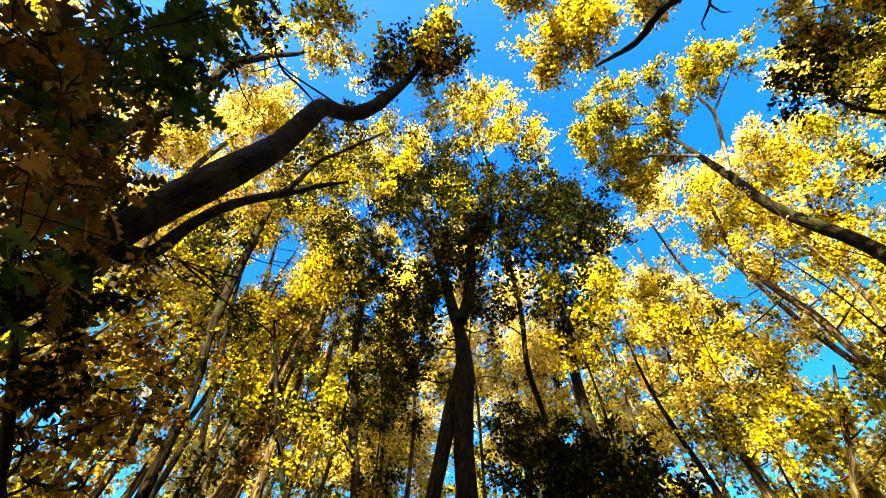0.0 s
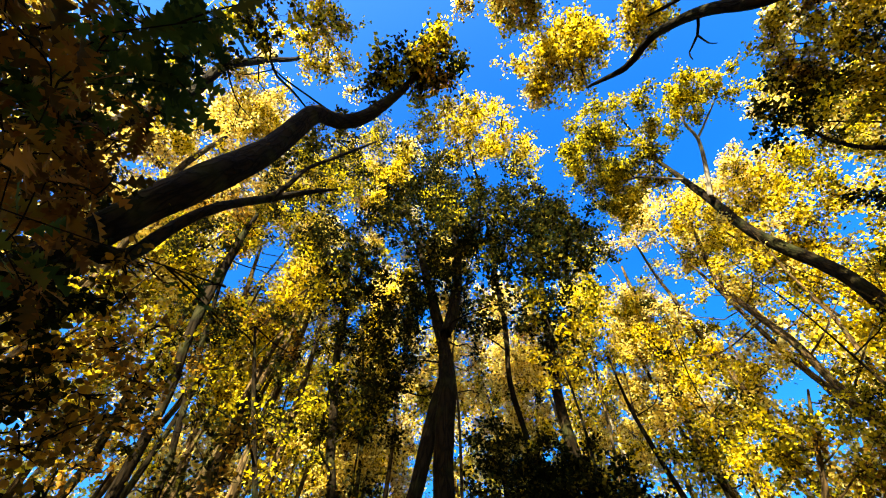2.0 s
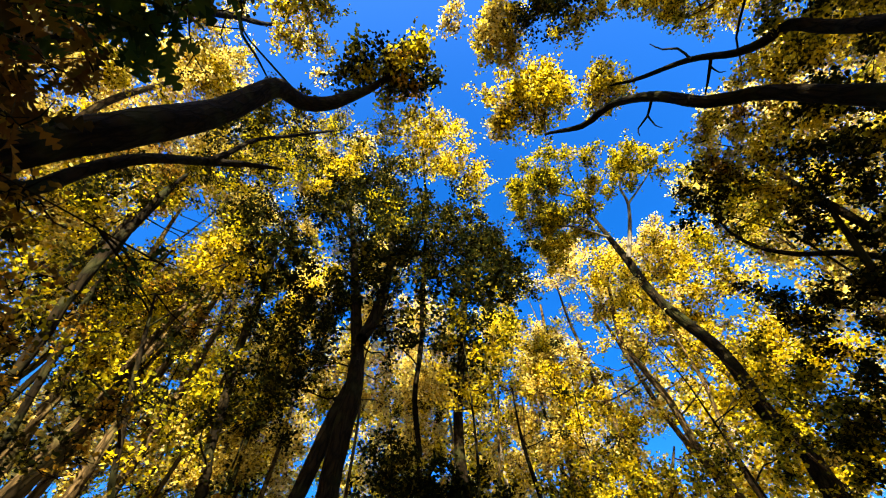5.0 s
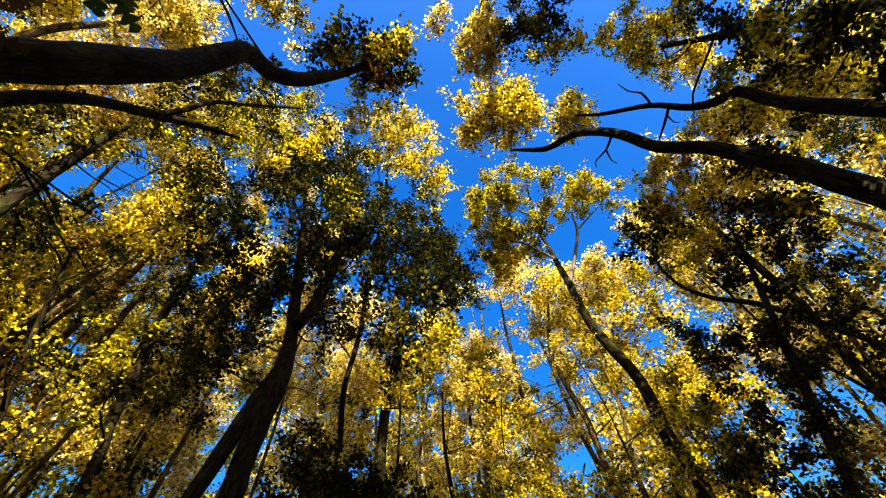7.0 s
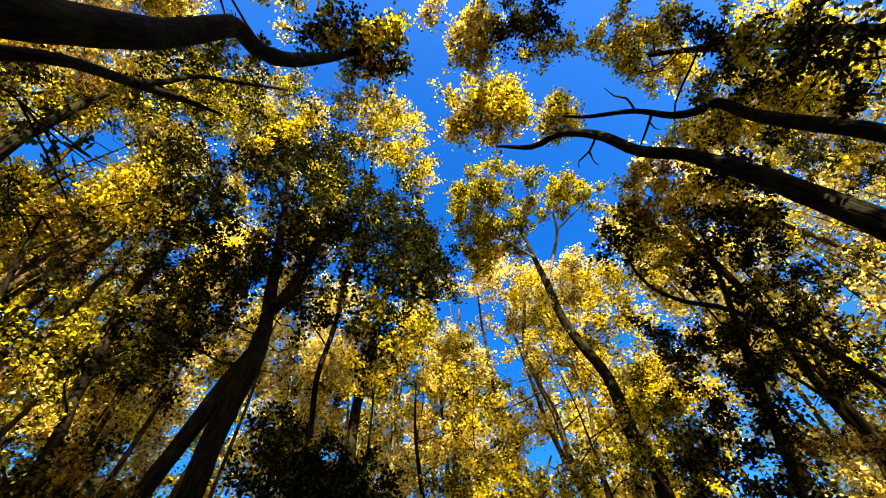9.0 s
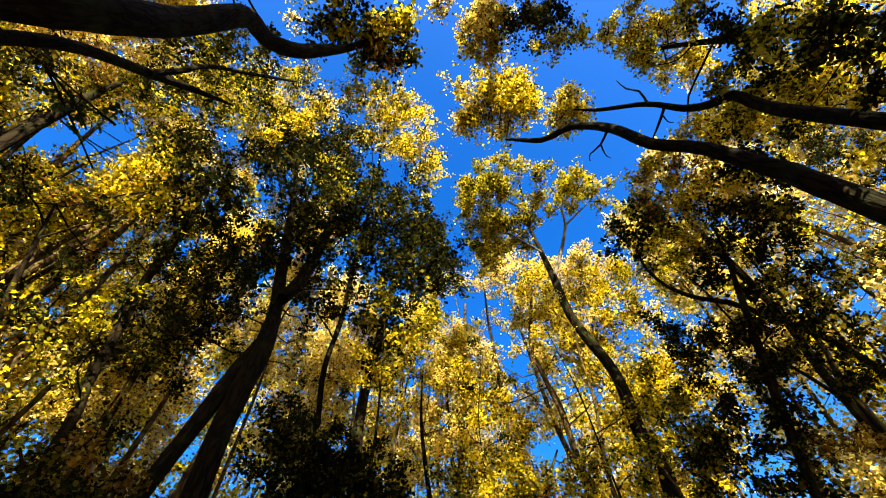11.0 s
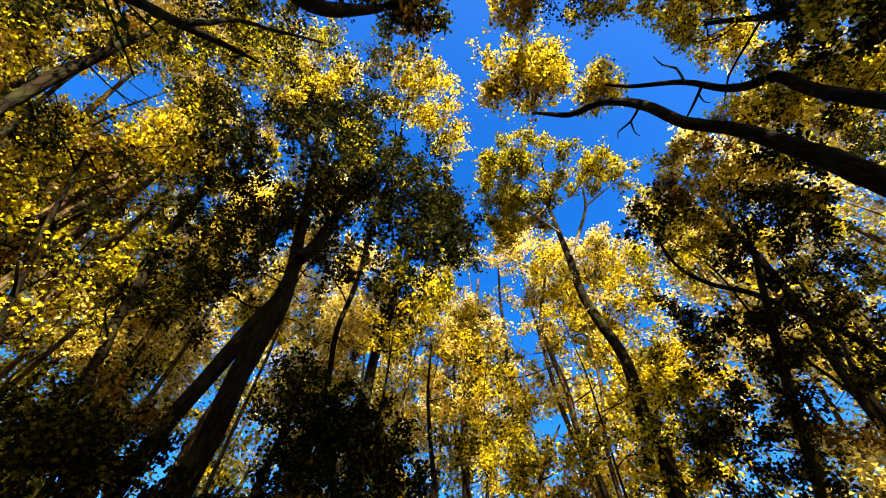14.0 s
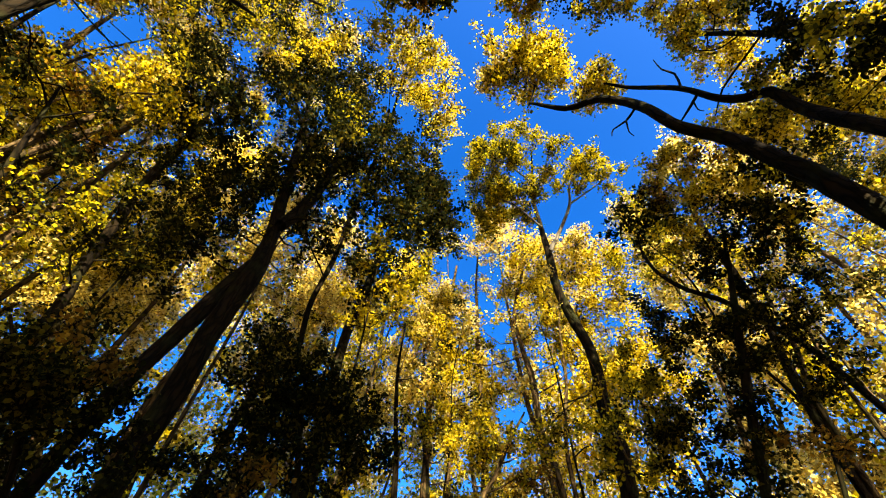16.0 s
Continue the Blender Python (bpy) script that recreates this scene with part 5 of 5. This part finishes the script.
make_tree("thin crooked young tree with sparse leaves", 138,
          trunk=[(7.37, 1.39, -0.05, 0.052), (7.39, 0.98, 2.58, 0.046), (7.40, 0.56, 5.17, 0.041), (7.41, 0.28, 6.02, 0.037), (7.41, 0.08, 6.92, 0.032), (7.41, -0.06, 7.61, 0.024), (7.41, -0.20, 8.22, 0.015)],
          crown=[(7.41, -0.20, 8.22, 0.200), (7.41, -0.23, 7.87, 0.168), (7.41, -0.14, 8.49, 0.181), (7.41, -0.20, 7.52, 0.139)],
          leaf='olive', bark='brown', size=0.078, slim=0.75, density=0.7, group='thin saplings')

make_tree("slender leaning stem with a small yellow top", 139,
          trunk=[(7.93, 0.79, -0.05, 0.038), (7.92, 0.44, 2.95, 0.034), (7.91, 0.08, 5.90, 0.030), (7.91, -0.07, 6.52, 0.025), (7.91, -0.16, 7.19, 0.018), (7.90, -0.30, 7.72, 0.009)],
          crown=[(7.90, -0.30, 7.72, 0.192), (7.90, -0.32, 7.42, 0.162), (7.91, -0.24, 7.96, 0.173), (7.90, -0.29, 7.12, 0.134)],
          leaf='straw', bark='brown', size=0.078, slim=0.75, density=0.7, group='thin saplings')

make_tree("slim dark-stemmed sapling with a few yellow leaves", 140,
          trunk=[(7.86, 1.25, -0.05, 0.035), (7.88, 0.98, 2.47, 0.030), (7.89, 0.72, 4.94, 0.028), (7.90, 0.57, 5.61, 0.023), (7.91, 0.46, 6.47, 0.017), (7.91, 0.33, 7.23, 0.009)],
          crown=[(7.91, 0.33, 7.23, 0.188), (7.91, 0.29, 6.96, 0.159), (7.91, 0.41, 7.44, 0.169), (7.91, 0.33, 6.42, 0.127)],
          leaf='gold', bark='dark', size=0.078, slim=0.75, density=0.7, group='thin saplings')

make_tree("thin crooked young tree with sparse leaves", 141,
          trunk=[(-3.97, 7.71, -0.05, 0.062), (-4.02, 7.68, 3.40, 0.054), (-4.07, 7.66, 6.80, 0.049), (-4.11, 7.63, 8.16, 0.047), (-4.10, 7.64, 9.65, 0.042), (-4.21, 7.58, 11.43, 0.034), (-4.42, 7.46, 13.66, 0.023)],
          crown=[(-4.42, 7.46, 13.66, 0.314), (-4.07, 7.65, 13.94, 0.284), (-4.64, 7.33, 13.32, 0.266), (-4.15, 7.61, 11.78, 0.207)],
          leaf='olive', bark='brown', size=0.103, slim=0.75, density=0.7, group='thin saplings')

make_tree("slender leaning stem with a small yellow top", 142,
          trunk=[(-2.56, 7.76, -0.05, 0.052), (-2.53, 7.77, 3.13, 0.046), (-2.50, 7.77, 6.26, 0.041), (-2.48, 7.78, 7.41, 0.039), (-2.59, 7.74, 8.79, 0.034), (-2.75, 7.69, 10.64, 0.028), (-2.95, 7.62, 12.85, 0.019)],
          crown=[(-2.95, 7.62, 12.85, 0.309), (-2.54, 7.76, 13.02, 0.278), (-3.22, 7.51, 12.59, 0.262), (-2.65, 7.73, 10.96, 0.203)],
          leaf='straw', bark='brown', size=0.097, slim=0.75, density=0.7, group='thin saplings')

make_tree("slim dark-stemmed sapling with a few yellow leaves", 143,
          trunk=[(-0.94, 9.16, -0.05, 0.057), (-1.35, 9.08, 4.15, 0.050), (-1.76, 8.99, 8.30, 0.046), (-2.11, 8.92, 10.11, 0.039), (-2.59, 8.79, 12.56, 0.031), (-3.20, 8.59, 14.50, 0.017)],
          crown=[(-3.20, 8.59, 14.50, 0.354), (-2.73, 8.75, 14.69, 0.318), (-3.52, 8.47, 14.20, 0.300), (-2.45, 8.83, 12.97, 0.246)],
          leaf='gold', bark='dark', size=0.104, slim=0.75, density=0.7, group='thin saplings')

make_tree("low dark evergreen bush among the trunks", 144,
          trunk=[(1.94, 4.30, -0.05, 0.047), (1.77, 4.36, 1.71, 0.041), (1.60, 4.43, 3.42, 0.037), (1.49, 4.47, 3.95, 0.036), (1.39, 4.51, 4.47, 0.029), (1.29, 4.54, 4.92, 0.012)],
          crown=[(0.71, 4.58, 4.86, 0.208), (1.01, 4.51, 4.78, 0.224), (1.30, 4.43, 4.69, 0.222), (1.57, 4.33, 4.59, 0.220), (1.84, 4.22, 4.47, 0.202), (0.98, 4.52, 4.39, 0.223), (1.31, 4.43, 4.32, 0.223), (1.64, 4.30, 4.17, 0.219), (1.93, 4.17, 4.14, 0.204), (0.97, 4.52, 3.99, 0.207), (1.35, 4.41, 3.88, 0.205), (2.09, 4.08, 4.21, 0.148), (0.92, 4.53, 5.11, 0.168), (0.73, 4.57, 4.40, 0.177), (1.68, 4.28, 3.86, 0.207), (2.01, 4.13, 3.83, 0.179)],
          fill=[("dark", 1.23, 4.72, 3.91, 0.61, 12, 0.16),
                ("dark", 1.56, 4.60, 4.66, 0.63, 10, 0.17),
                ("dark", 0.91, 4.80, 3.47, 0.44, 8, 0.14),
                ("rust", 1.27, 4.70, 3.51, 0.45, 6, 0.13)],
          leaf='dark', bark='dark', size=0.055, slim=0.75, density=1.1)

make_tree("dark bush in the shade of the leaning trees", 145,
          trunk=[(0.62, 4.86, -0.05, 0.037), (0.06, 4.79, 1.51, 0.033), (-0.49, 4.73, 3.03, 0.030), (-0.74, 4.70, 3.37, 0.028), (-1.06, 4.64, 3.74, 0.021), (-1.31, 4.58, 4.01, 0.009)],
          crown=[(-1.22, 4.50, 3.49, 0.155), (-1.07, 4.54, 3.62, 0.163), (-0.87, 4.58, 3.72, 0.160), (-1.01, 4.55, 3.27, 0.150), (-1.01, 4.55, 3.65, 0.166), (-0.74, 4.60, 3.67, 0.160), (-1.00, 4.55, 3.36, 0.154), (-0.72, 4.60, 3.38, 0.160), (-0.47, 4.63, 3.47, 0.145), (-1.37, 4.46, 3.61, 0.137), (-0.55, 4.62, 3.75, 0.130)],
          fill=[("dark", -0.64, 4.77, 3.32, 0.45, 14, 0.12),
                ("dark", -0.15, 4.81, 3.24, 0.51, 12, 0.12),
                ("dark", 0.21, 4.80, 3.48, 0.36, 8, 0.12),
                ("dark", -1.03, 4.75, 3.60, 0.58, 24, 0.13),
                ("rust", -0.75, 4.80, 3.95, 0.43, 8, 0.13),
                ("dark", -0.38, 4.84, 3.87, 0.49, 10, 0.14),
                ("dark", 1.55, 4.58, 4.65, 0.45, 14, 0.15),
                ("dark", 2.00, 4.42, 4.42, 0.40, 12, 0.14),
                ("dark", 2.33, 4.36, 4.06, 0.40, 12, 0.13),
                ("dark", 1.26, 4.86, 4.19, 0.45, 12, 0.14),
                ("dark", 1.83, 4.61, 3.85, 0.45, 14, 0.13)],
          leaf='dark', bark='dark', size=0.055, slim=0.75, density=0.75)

make_tree("olive thicket tree under the tall forked one", 146,
          trunk=[(4.59, 6.70, -0.05, 0.057), (5.05, 6.23, 2.42, 0.050), (5.51, 5.77, 4.85, 0.046), (5.76, 5.52, 5.49, 0.042), (6.03, 5.22, 6.24, 0.038), (6.26, 4.94, 6.82, 0.016)],
          fill=[("olive", 6.04, 5.22, 6.13, 0.98, 18, 0.23),
                ("gold", 5.44, 5.84, 6.47, 0.87, 12, 0.23),
                ("olive", 4.94, 6.26, 6.53, 0.70, 8, 0.24),
                ("rust", 6.05, 5.20, 5.64, 0.74, 8, 0.21),
                ("olive", 6.61, 4.47, 6.51, 0.53, 6, 0.21)],
          leaf='olive', bark='brown', size=0.078, slim=0.75, density=0.8)

make_tree("leafy green shrub in front of the pale stems", 147,
          trunk=[(0.81, 5.94, -0.05, 0.064), (0.94, 5.92, 2.33, 0.056), (1.07, 5.89, 4.67, 0.051), (1.11, 5.89, 5.10, 0.048), (1.11, 5.89, 5.80, 0.038), (1.06, 5.90, 6.32, 0.016)],
          crown=[(0.77, 5.94, 6.12, 0.279), (1.24, 5.86, 6.20, 0.280), (0.83, 5.93, 5.63, 0.281), (1.27, 5.85, 5.69, 0.282), (1.65, 5.76, 5.47, 0.252), (1.92, 5.67, 5.26, 0.224), (0.99, 5.91, 6.55, 0.204), (0.65, 5.96, 5.36, 0.252)],
          leaf='dark', bark='dark', size=0.075, slim=0.75, density=1.0)

make_oak("young oak with russet and dark green lobed leaves", 77,
         trunk=[(-1.27, 1.11, -0.05, 0.037), (-1.48, 0.86, 1.35, 0.033), (-1.69, 0.60, 2.70, 0.030), (-2.06, 0.14, 3.18, 0.018), (-1.85, 0.13, 3.98, 0.006)],
         sprigs=[(-1.05, 0.02, 2.67, 0.10, "russet"),
                 (-1.09, 0.15, 2.77, 0.11, "russet"),
                 (-1.09, 0.28, 2.60, 0.10, "russet"),
                 (-1.23, 0.47, 2.83, 0.13, "russet"),
                 (-1.19, 0.51, 2.54, 0.11, "green"),
                 (-1.34, 0.77, 2.70, 0.12, "russet"),
                 (-1.04, 0.03, 2.94, 0.10, "green"),
                 (-1.18, 0.20, 3.20, 0.13, "green"),
                 (-1.38, 0.45, 3.25, 0.12, "russet"),
                 (-1.03, 0.03, 3.19, 0.10, "green"),
                 (-0.90, -0.02, 3.16, 0.08, "green"),
                 (-1.34, 0.77, 2.52, 0.10, "green")]
         + [(-0.73, -0.03, 3.03, 0.05, "green"),
                 (-1.24, 0.55, 2.93, 0.10, "russet"),
                 (-1.28, -0.00, 3.00, 0.11, "russet"),
                 (-1.49, 0.39, 3.17, 0.13, "russet"),
                 (-1.21, -0.04, 3.44, 0.11, "green"),
                 (-1.54, 0.27, 3.01, 0.12, "russet"),
                 (-1.56, 0.70, 2.99, 0.13, "russet"),
                 (-1.34, 0.70, 2.91, 0.11, "russet"),
                 (-1.02, 0.18, 3.19, 0.06, "green"),
                 (-1.42, 0.18, 3.00, 0.11, "green"),
                 (-1.43, 0.45, 2.77, 0.11, "russet"),
                 (-0.55, 0.56, 2.44, 0.06, "slim")]
         + [(-1.35, 0.17, 3.08, 0.11, "russet"),
                 (-1.34, 0.14, 3.25, 0.11, "green"),
                 (-1.30, 0.18, 3.42, 0.11, "green"),
                 (-1.06, 0.07, 3.30, 0.11, "green"),
                 (-1.38, 0.32, 3.18, 0.11, "green"),
                 (-1.36, 0.34, 3.36, 0.11, "russet"),
                 (-1.38, 0.39, 3.01, 0.11, "russet"),
                 (-1.16, 0.25, 3.36, 0.11, "green"),
                 (-1.06, 0.02, 3.57, 0.11, "green"),
                 (-1.40, 0.26, 3.02, 0.11, "green"),
                 (-1.41, 0.51, 3.10, 0.11, "russet"),
                 (-1.56, 0.66, 3.07, 0.11, "russet")])

make_tree("small tree with rusty brown leaves", 148,
          trunk=[(-1.94, 2.62, -0.05, 0.041), (-2.12, 2.42, 1.28, 0.036), (-2.31, 2.21, 2.55, 0.033), (-2.40, 2.12, 2.77, 0.033), (-2.51, 1.99, 3.01, 0.030), (-2.66, 1.78, 3.31, 0.023), (-2.82, 1.52, 3.64, 0.015), (-2.96, 1.21, 3.99, 0.007)],
          crown=[(-2.84, 1.87, 3.51, 0.171), (-2.78, 1.95, 3.71, 0.184), (-2.64, 2.14, 3.80, 0.175), (-2.70, 2.06, 3.35, 0.167), (-2.57, 2.23, 3.46, 0.178), (-2.44, 2.37, 3.64, 0.163), (-2.61, 2.18, 3.11, 0.157), (-2.47, 2.34, 3.19, 0.167), (-2.34, 2.47, 3.34, 0.152), (-2.46, 2.35, 2.94, 0.153), (-2.29, 2.52, 3.01, 0.146), (-2.53, 2.27, 4.01, 0.157), (-2.34, 2.46, 3.90, 0.136), (-2.26, 2.54, 3.53, 0.124), (-2.47, 2.34, 4.39, 0.140)],
          mixed=("olive", [(-3.53, 2.27, 4.33, 0.200), (-3.45, 2.40, 4.67, 0.198), (-3.28, 2.62, 4.79, 0.174), (-3.73, 1.92, 4.34, 0.192), (-3.02, 2.92, 4.79, 0.179), (-2.79, 3.14, 4.70, 0.180), (-2.89, 3.05, 5.14, 0.181)]),
          # dark clumps imitate shade over the rusty leaves
          fill=[("dark", -2.71, 1.28, 3.98, 0.43, 16, 0.14),
                ("dark", -2.60, 1.50, 3.62, 0.29, 18, 0.11),
                ("dark", -2.93, 0.63, 4.48, 0.32, 12, 0.12),
                ("dark", -2.42, 1.77, 3.31, 0.27, 8, 0.10),
                ("dark", -2.77, 1.14, 4.60, 0.36, 8, 0.14),
                ("rust", -2.42, 1.77, 4.17, 0.31, 6, 0.13),
                ("rust", -2.22, 2.02, 3.20, 0.44, 10, 0.12),
                ("dark", -2.23, 1.36, 3.50, 0.26, 14, 0.09),
                ("dark", -2.56, 0.57, 4.18, 0.25, 8, 0.10),
                ("rust", -3.35, 3.45, 4.57, 0.88, 14, 0.18)]
          + [("dark", -2.68, 3.99, 4.50, 0.67, 10, 0.17),
                ("rust", -2.12, 4.31, 4.36, 0.49, 6, 0.16)],
          leaf='rust', bark='dark', size=0.062, slim=0.75, density=0.50)

make_tree("rusty tree overhanging the path edge", 149,
          trunk=[(-2.34, 2.42, -0.05, 0.035), (-2.57, 1.76, 1.58, 0.031), (-2.79, 1.11, 3.16, 0.028), (-2.89, 0.81, 3.52, 0.028), (-2.96, 0.46, 3.96, 0.025), (-2.99, 0.18, 4.34, 0.018), (-3.00, -0.01, 4.67, 0.010)],
          crown=[(-2.59, 0.23, 4.13, 0.192), (-2.60, 0.09, 4.48, 0.212), (-2.58, 0.31, 4.68, 0.234), (-2.55, 0.52, 4.12, 0.203), (-2.50, 0.73, 3.76, 0.186), (-2.52, 0.64, 4.37, 0.207), (-2.45, 0.86, 3.95, 0.188), (-2.40, 1.00, 3.59, 0.184), (-2.60, -0.04, 4.89, 0.216), (-2.60, 0.07, 5.24, 0.211), (-2.53, 0.58, 4.88, 0.207), (-2.43, 0.93, 4.26, 0.164)],
          leaf='rust', bark='dark', size=0.055, slim=0.75, density=0.5)

# ---- thin stems between the trees ----
def thin_stem(seed, bearing, far, height, leaf, bark, label):
    """A drawn-up young tree: a thin crooked stem with a few short boughs and loose leaves."""
    rng = np.random.default_rng(seed)
    x, y = far * math.sin(radians(bearing)), far * math.cos(radians(bearing))
    lean, r = rng.normal(0, 0.05, 2), rng.uniform(0.03, 0.055)
    rows = []
    for i in range(8):
        z = height * i / 7
        rows.append((x + lean[0] * z + (rng.normal(0, 0.11) if i else 0), y + lean[1] * z + (rng.normal(0, 0.11) if i else 0), z - 0.05, r * (1 - 0.85 * i / 7)))
    tips = []
    for i in range(9):
        s = rng.uniform(0.5, 1.0)
        a, d = rng.uniform(0, 6.28), rng.uniform(0.25, 0.9)
        p = (x + lean[0] * s * height + d * math.cos(a), y + lean[1] * s * height + d * math.sin(a), s * height + 0.3, rng.uniform(0.16, 0.3))
        if not in_view_gap(p[:3], p[3]):
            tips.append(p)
    make_tree(label, seed, rows, (), tips, leaf, bark, 0.085, 0.7, slim=0.75, group="thin saplings")


rng = np.random.default_rng(31)
STEMS = [("olive", "brown", "thin crooked young tree with sparse leaves"), ("gold", "dark", "slim dark-stemmed sapling with a few yellow leaves"),
         ("straw", "brown", "slender leaning stem with a small yellow top"), ("dark", "dark", "thin dark sapling with small dark leaves")]
for i, bearing in enumerate((-78, -72, -66, -61, -57, -52, -48, -43, -39, -35, -30, -25, -19, -13, 6, 14, 19, 24, 31, 36, 52, 60, 65, 71, 76, 84, 90, 97, 104)):
    leaf, bark, label = STEMS[i % 4]
    thin_stem(300 + i, bearing + rng.uniform(-2, 2), rng.uniform(7.0, 11.5), rng.uniform(9.0, 13.5), leaf, bark, label)

# ---- the wood further off ----
def far_tree(seed, at, height, leaf, bark, label, low, size, density, thick=3.3):
    rng = np.random.default_rng(seed)
    lean = rng.normal(0, 0.06, 2)
    r = 0.035 + 0.005 * height
    k = 7
    rows = []
    for i in range(k):
        z = height * 0.95 * i / (k - 1)
        jig = 0.16 if i else 0
        rows.append((at[0] + lean[0] * z + rng.normal(0, jig), at[1] + lean[1] * z + rng.normal(0, jig), z, r * (1 - 0.9 * i / (k - 1))))
    crown = []
    for _ in range(int(height * thick)):
        s = rng.uniform(low, 1.0)
        spread = 0.4 + 1.7 * math.sin(math.pi * min(1, (s - low) / (1 - low) * 0.8 + 0.15))
        a, d = rng.uniform(0, 6.28), rng.uniform(0.1, 1) * spread
        row = (at[0] + lean[0] * s * height + d * math.cos(a), at[1] + lean[1] * s * height + d * math.sin(a), s * height, rng.uniform(0.35, 0.75))
        # clumps and stem tops in the camera's sky gaps are left out
        if not in_view_gap(row[:3], row[3]):
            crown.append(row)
    while len(rows) > 3 and in_view_gap(rows[-1][:3], 0.05):
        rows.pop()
    return make_tree(label, seed, rows, (), crown, leaf, bark, size, density, slim=0.75, group="trees of the wood", plain=True)


KINDS = [("gold", "pale", "slender pale-barked tree in full yellow leaf", 0.18), ("gold", "brown", "slim brown-barked tree with golden leaves", 0.18),
         ("olive", "brown", "tall tree still half green, half yellow", 0.2), ("gold", "pale", "thin young tree with bright yellow leaves", 0.15),
         ("straw", "brown", "tall thin tree with pale straw-yellow crown", 0.24)]
rng = np.random.default_rng(5)
seed = 1000
for dist, step, tall in ((13.6, 12, 21.5), (16.2, 10, 23.0), (19.2, 11, 23.0), (24.0, 12, 23.0)):
    for a in np.arange(-115, 145, step):
        bearing, d = a + rng.uniform(-0.35, 0.35) * step, dist + rng.uniform(-0.7, 0.9)
        kind = KINDS[int(rng.choice(5, p=[0.16, 0.14, 0.1, 0.14, 0.46]))]
        h = tall + rng.uniform(-1.5, 1.0)
        seed += 1
        far_tree(seed, (d * math.sin(radians(bearing)), d * math.cos(radians(bearing))), h, kind[0], kind[1], kind[2], kind[3], 0.15 if d < 18.4 else 0.2, 0.48)

# tall pale crowns close behind the leaning stems
for bearing in (-74, -61, -50, -37, -25, -12, 1, 13):
    seed += 1
    d = 11.6 + rng.uniform(-0.5, 0.8)
    far_tree(seed, (d * math.sin(radians(bearing)), d * math.cos(radians(bearing))), 21.5 + rng.uniform(-1.0, 1.5), "straw", "brown", "tall thin tree with pale straw-yellow crown", 0.52, 0.13, 0.5)

# unseen trees added at one's back to keep the sun off the near trunks
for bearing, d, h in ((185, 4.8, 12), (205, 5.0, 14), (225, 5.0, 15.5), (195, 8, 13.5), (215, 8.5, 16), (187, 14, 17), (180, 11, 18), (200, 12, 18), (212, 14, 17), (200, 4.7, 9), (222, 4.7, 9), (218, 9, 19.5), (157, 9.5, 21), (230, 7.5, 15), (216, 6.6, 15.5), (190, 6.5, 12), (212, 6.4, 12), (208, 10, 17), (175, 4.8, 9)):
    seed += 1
    far_tree(seed, (d * math.sin(radians(bearing)), d * math.cos(radians(bearing))), h, "olive", "dark", "unseen shade-casting tree with dense olive leaves", 0.12, 0.15 if d < 5.5 else 0.3, 0.8 if d < 5.5 else 1.25, 4.0)

# ---- fallen leaves ----
rng = np.random.default_rng(9)
spots = rng.uniform(-12, 12, (6000, 2))
lying = np.array([(x, y, ground_height(x, y) + 0.012 + 0.02 * rng.random()) for x, y in spots])
litter = new("fallen_leaves", leaf_mesh("fallen_leaves", lying, LEAF["rust"], 0.1, rng, flat=0.9, slim=0.75, plain=True))
tagged(litter, "brown and yellow fallen leaves strewn over the soil", "leaves", kind="stuff")
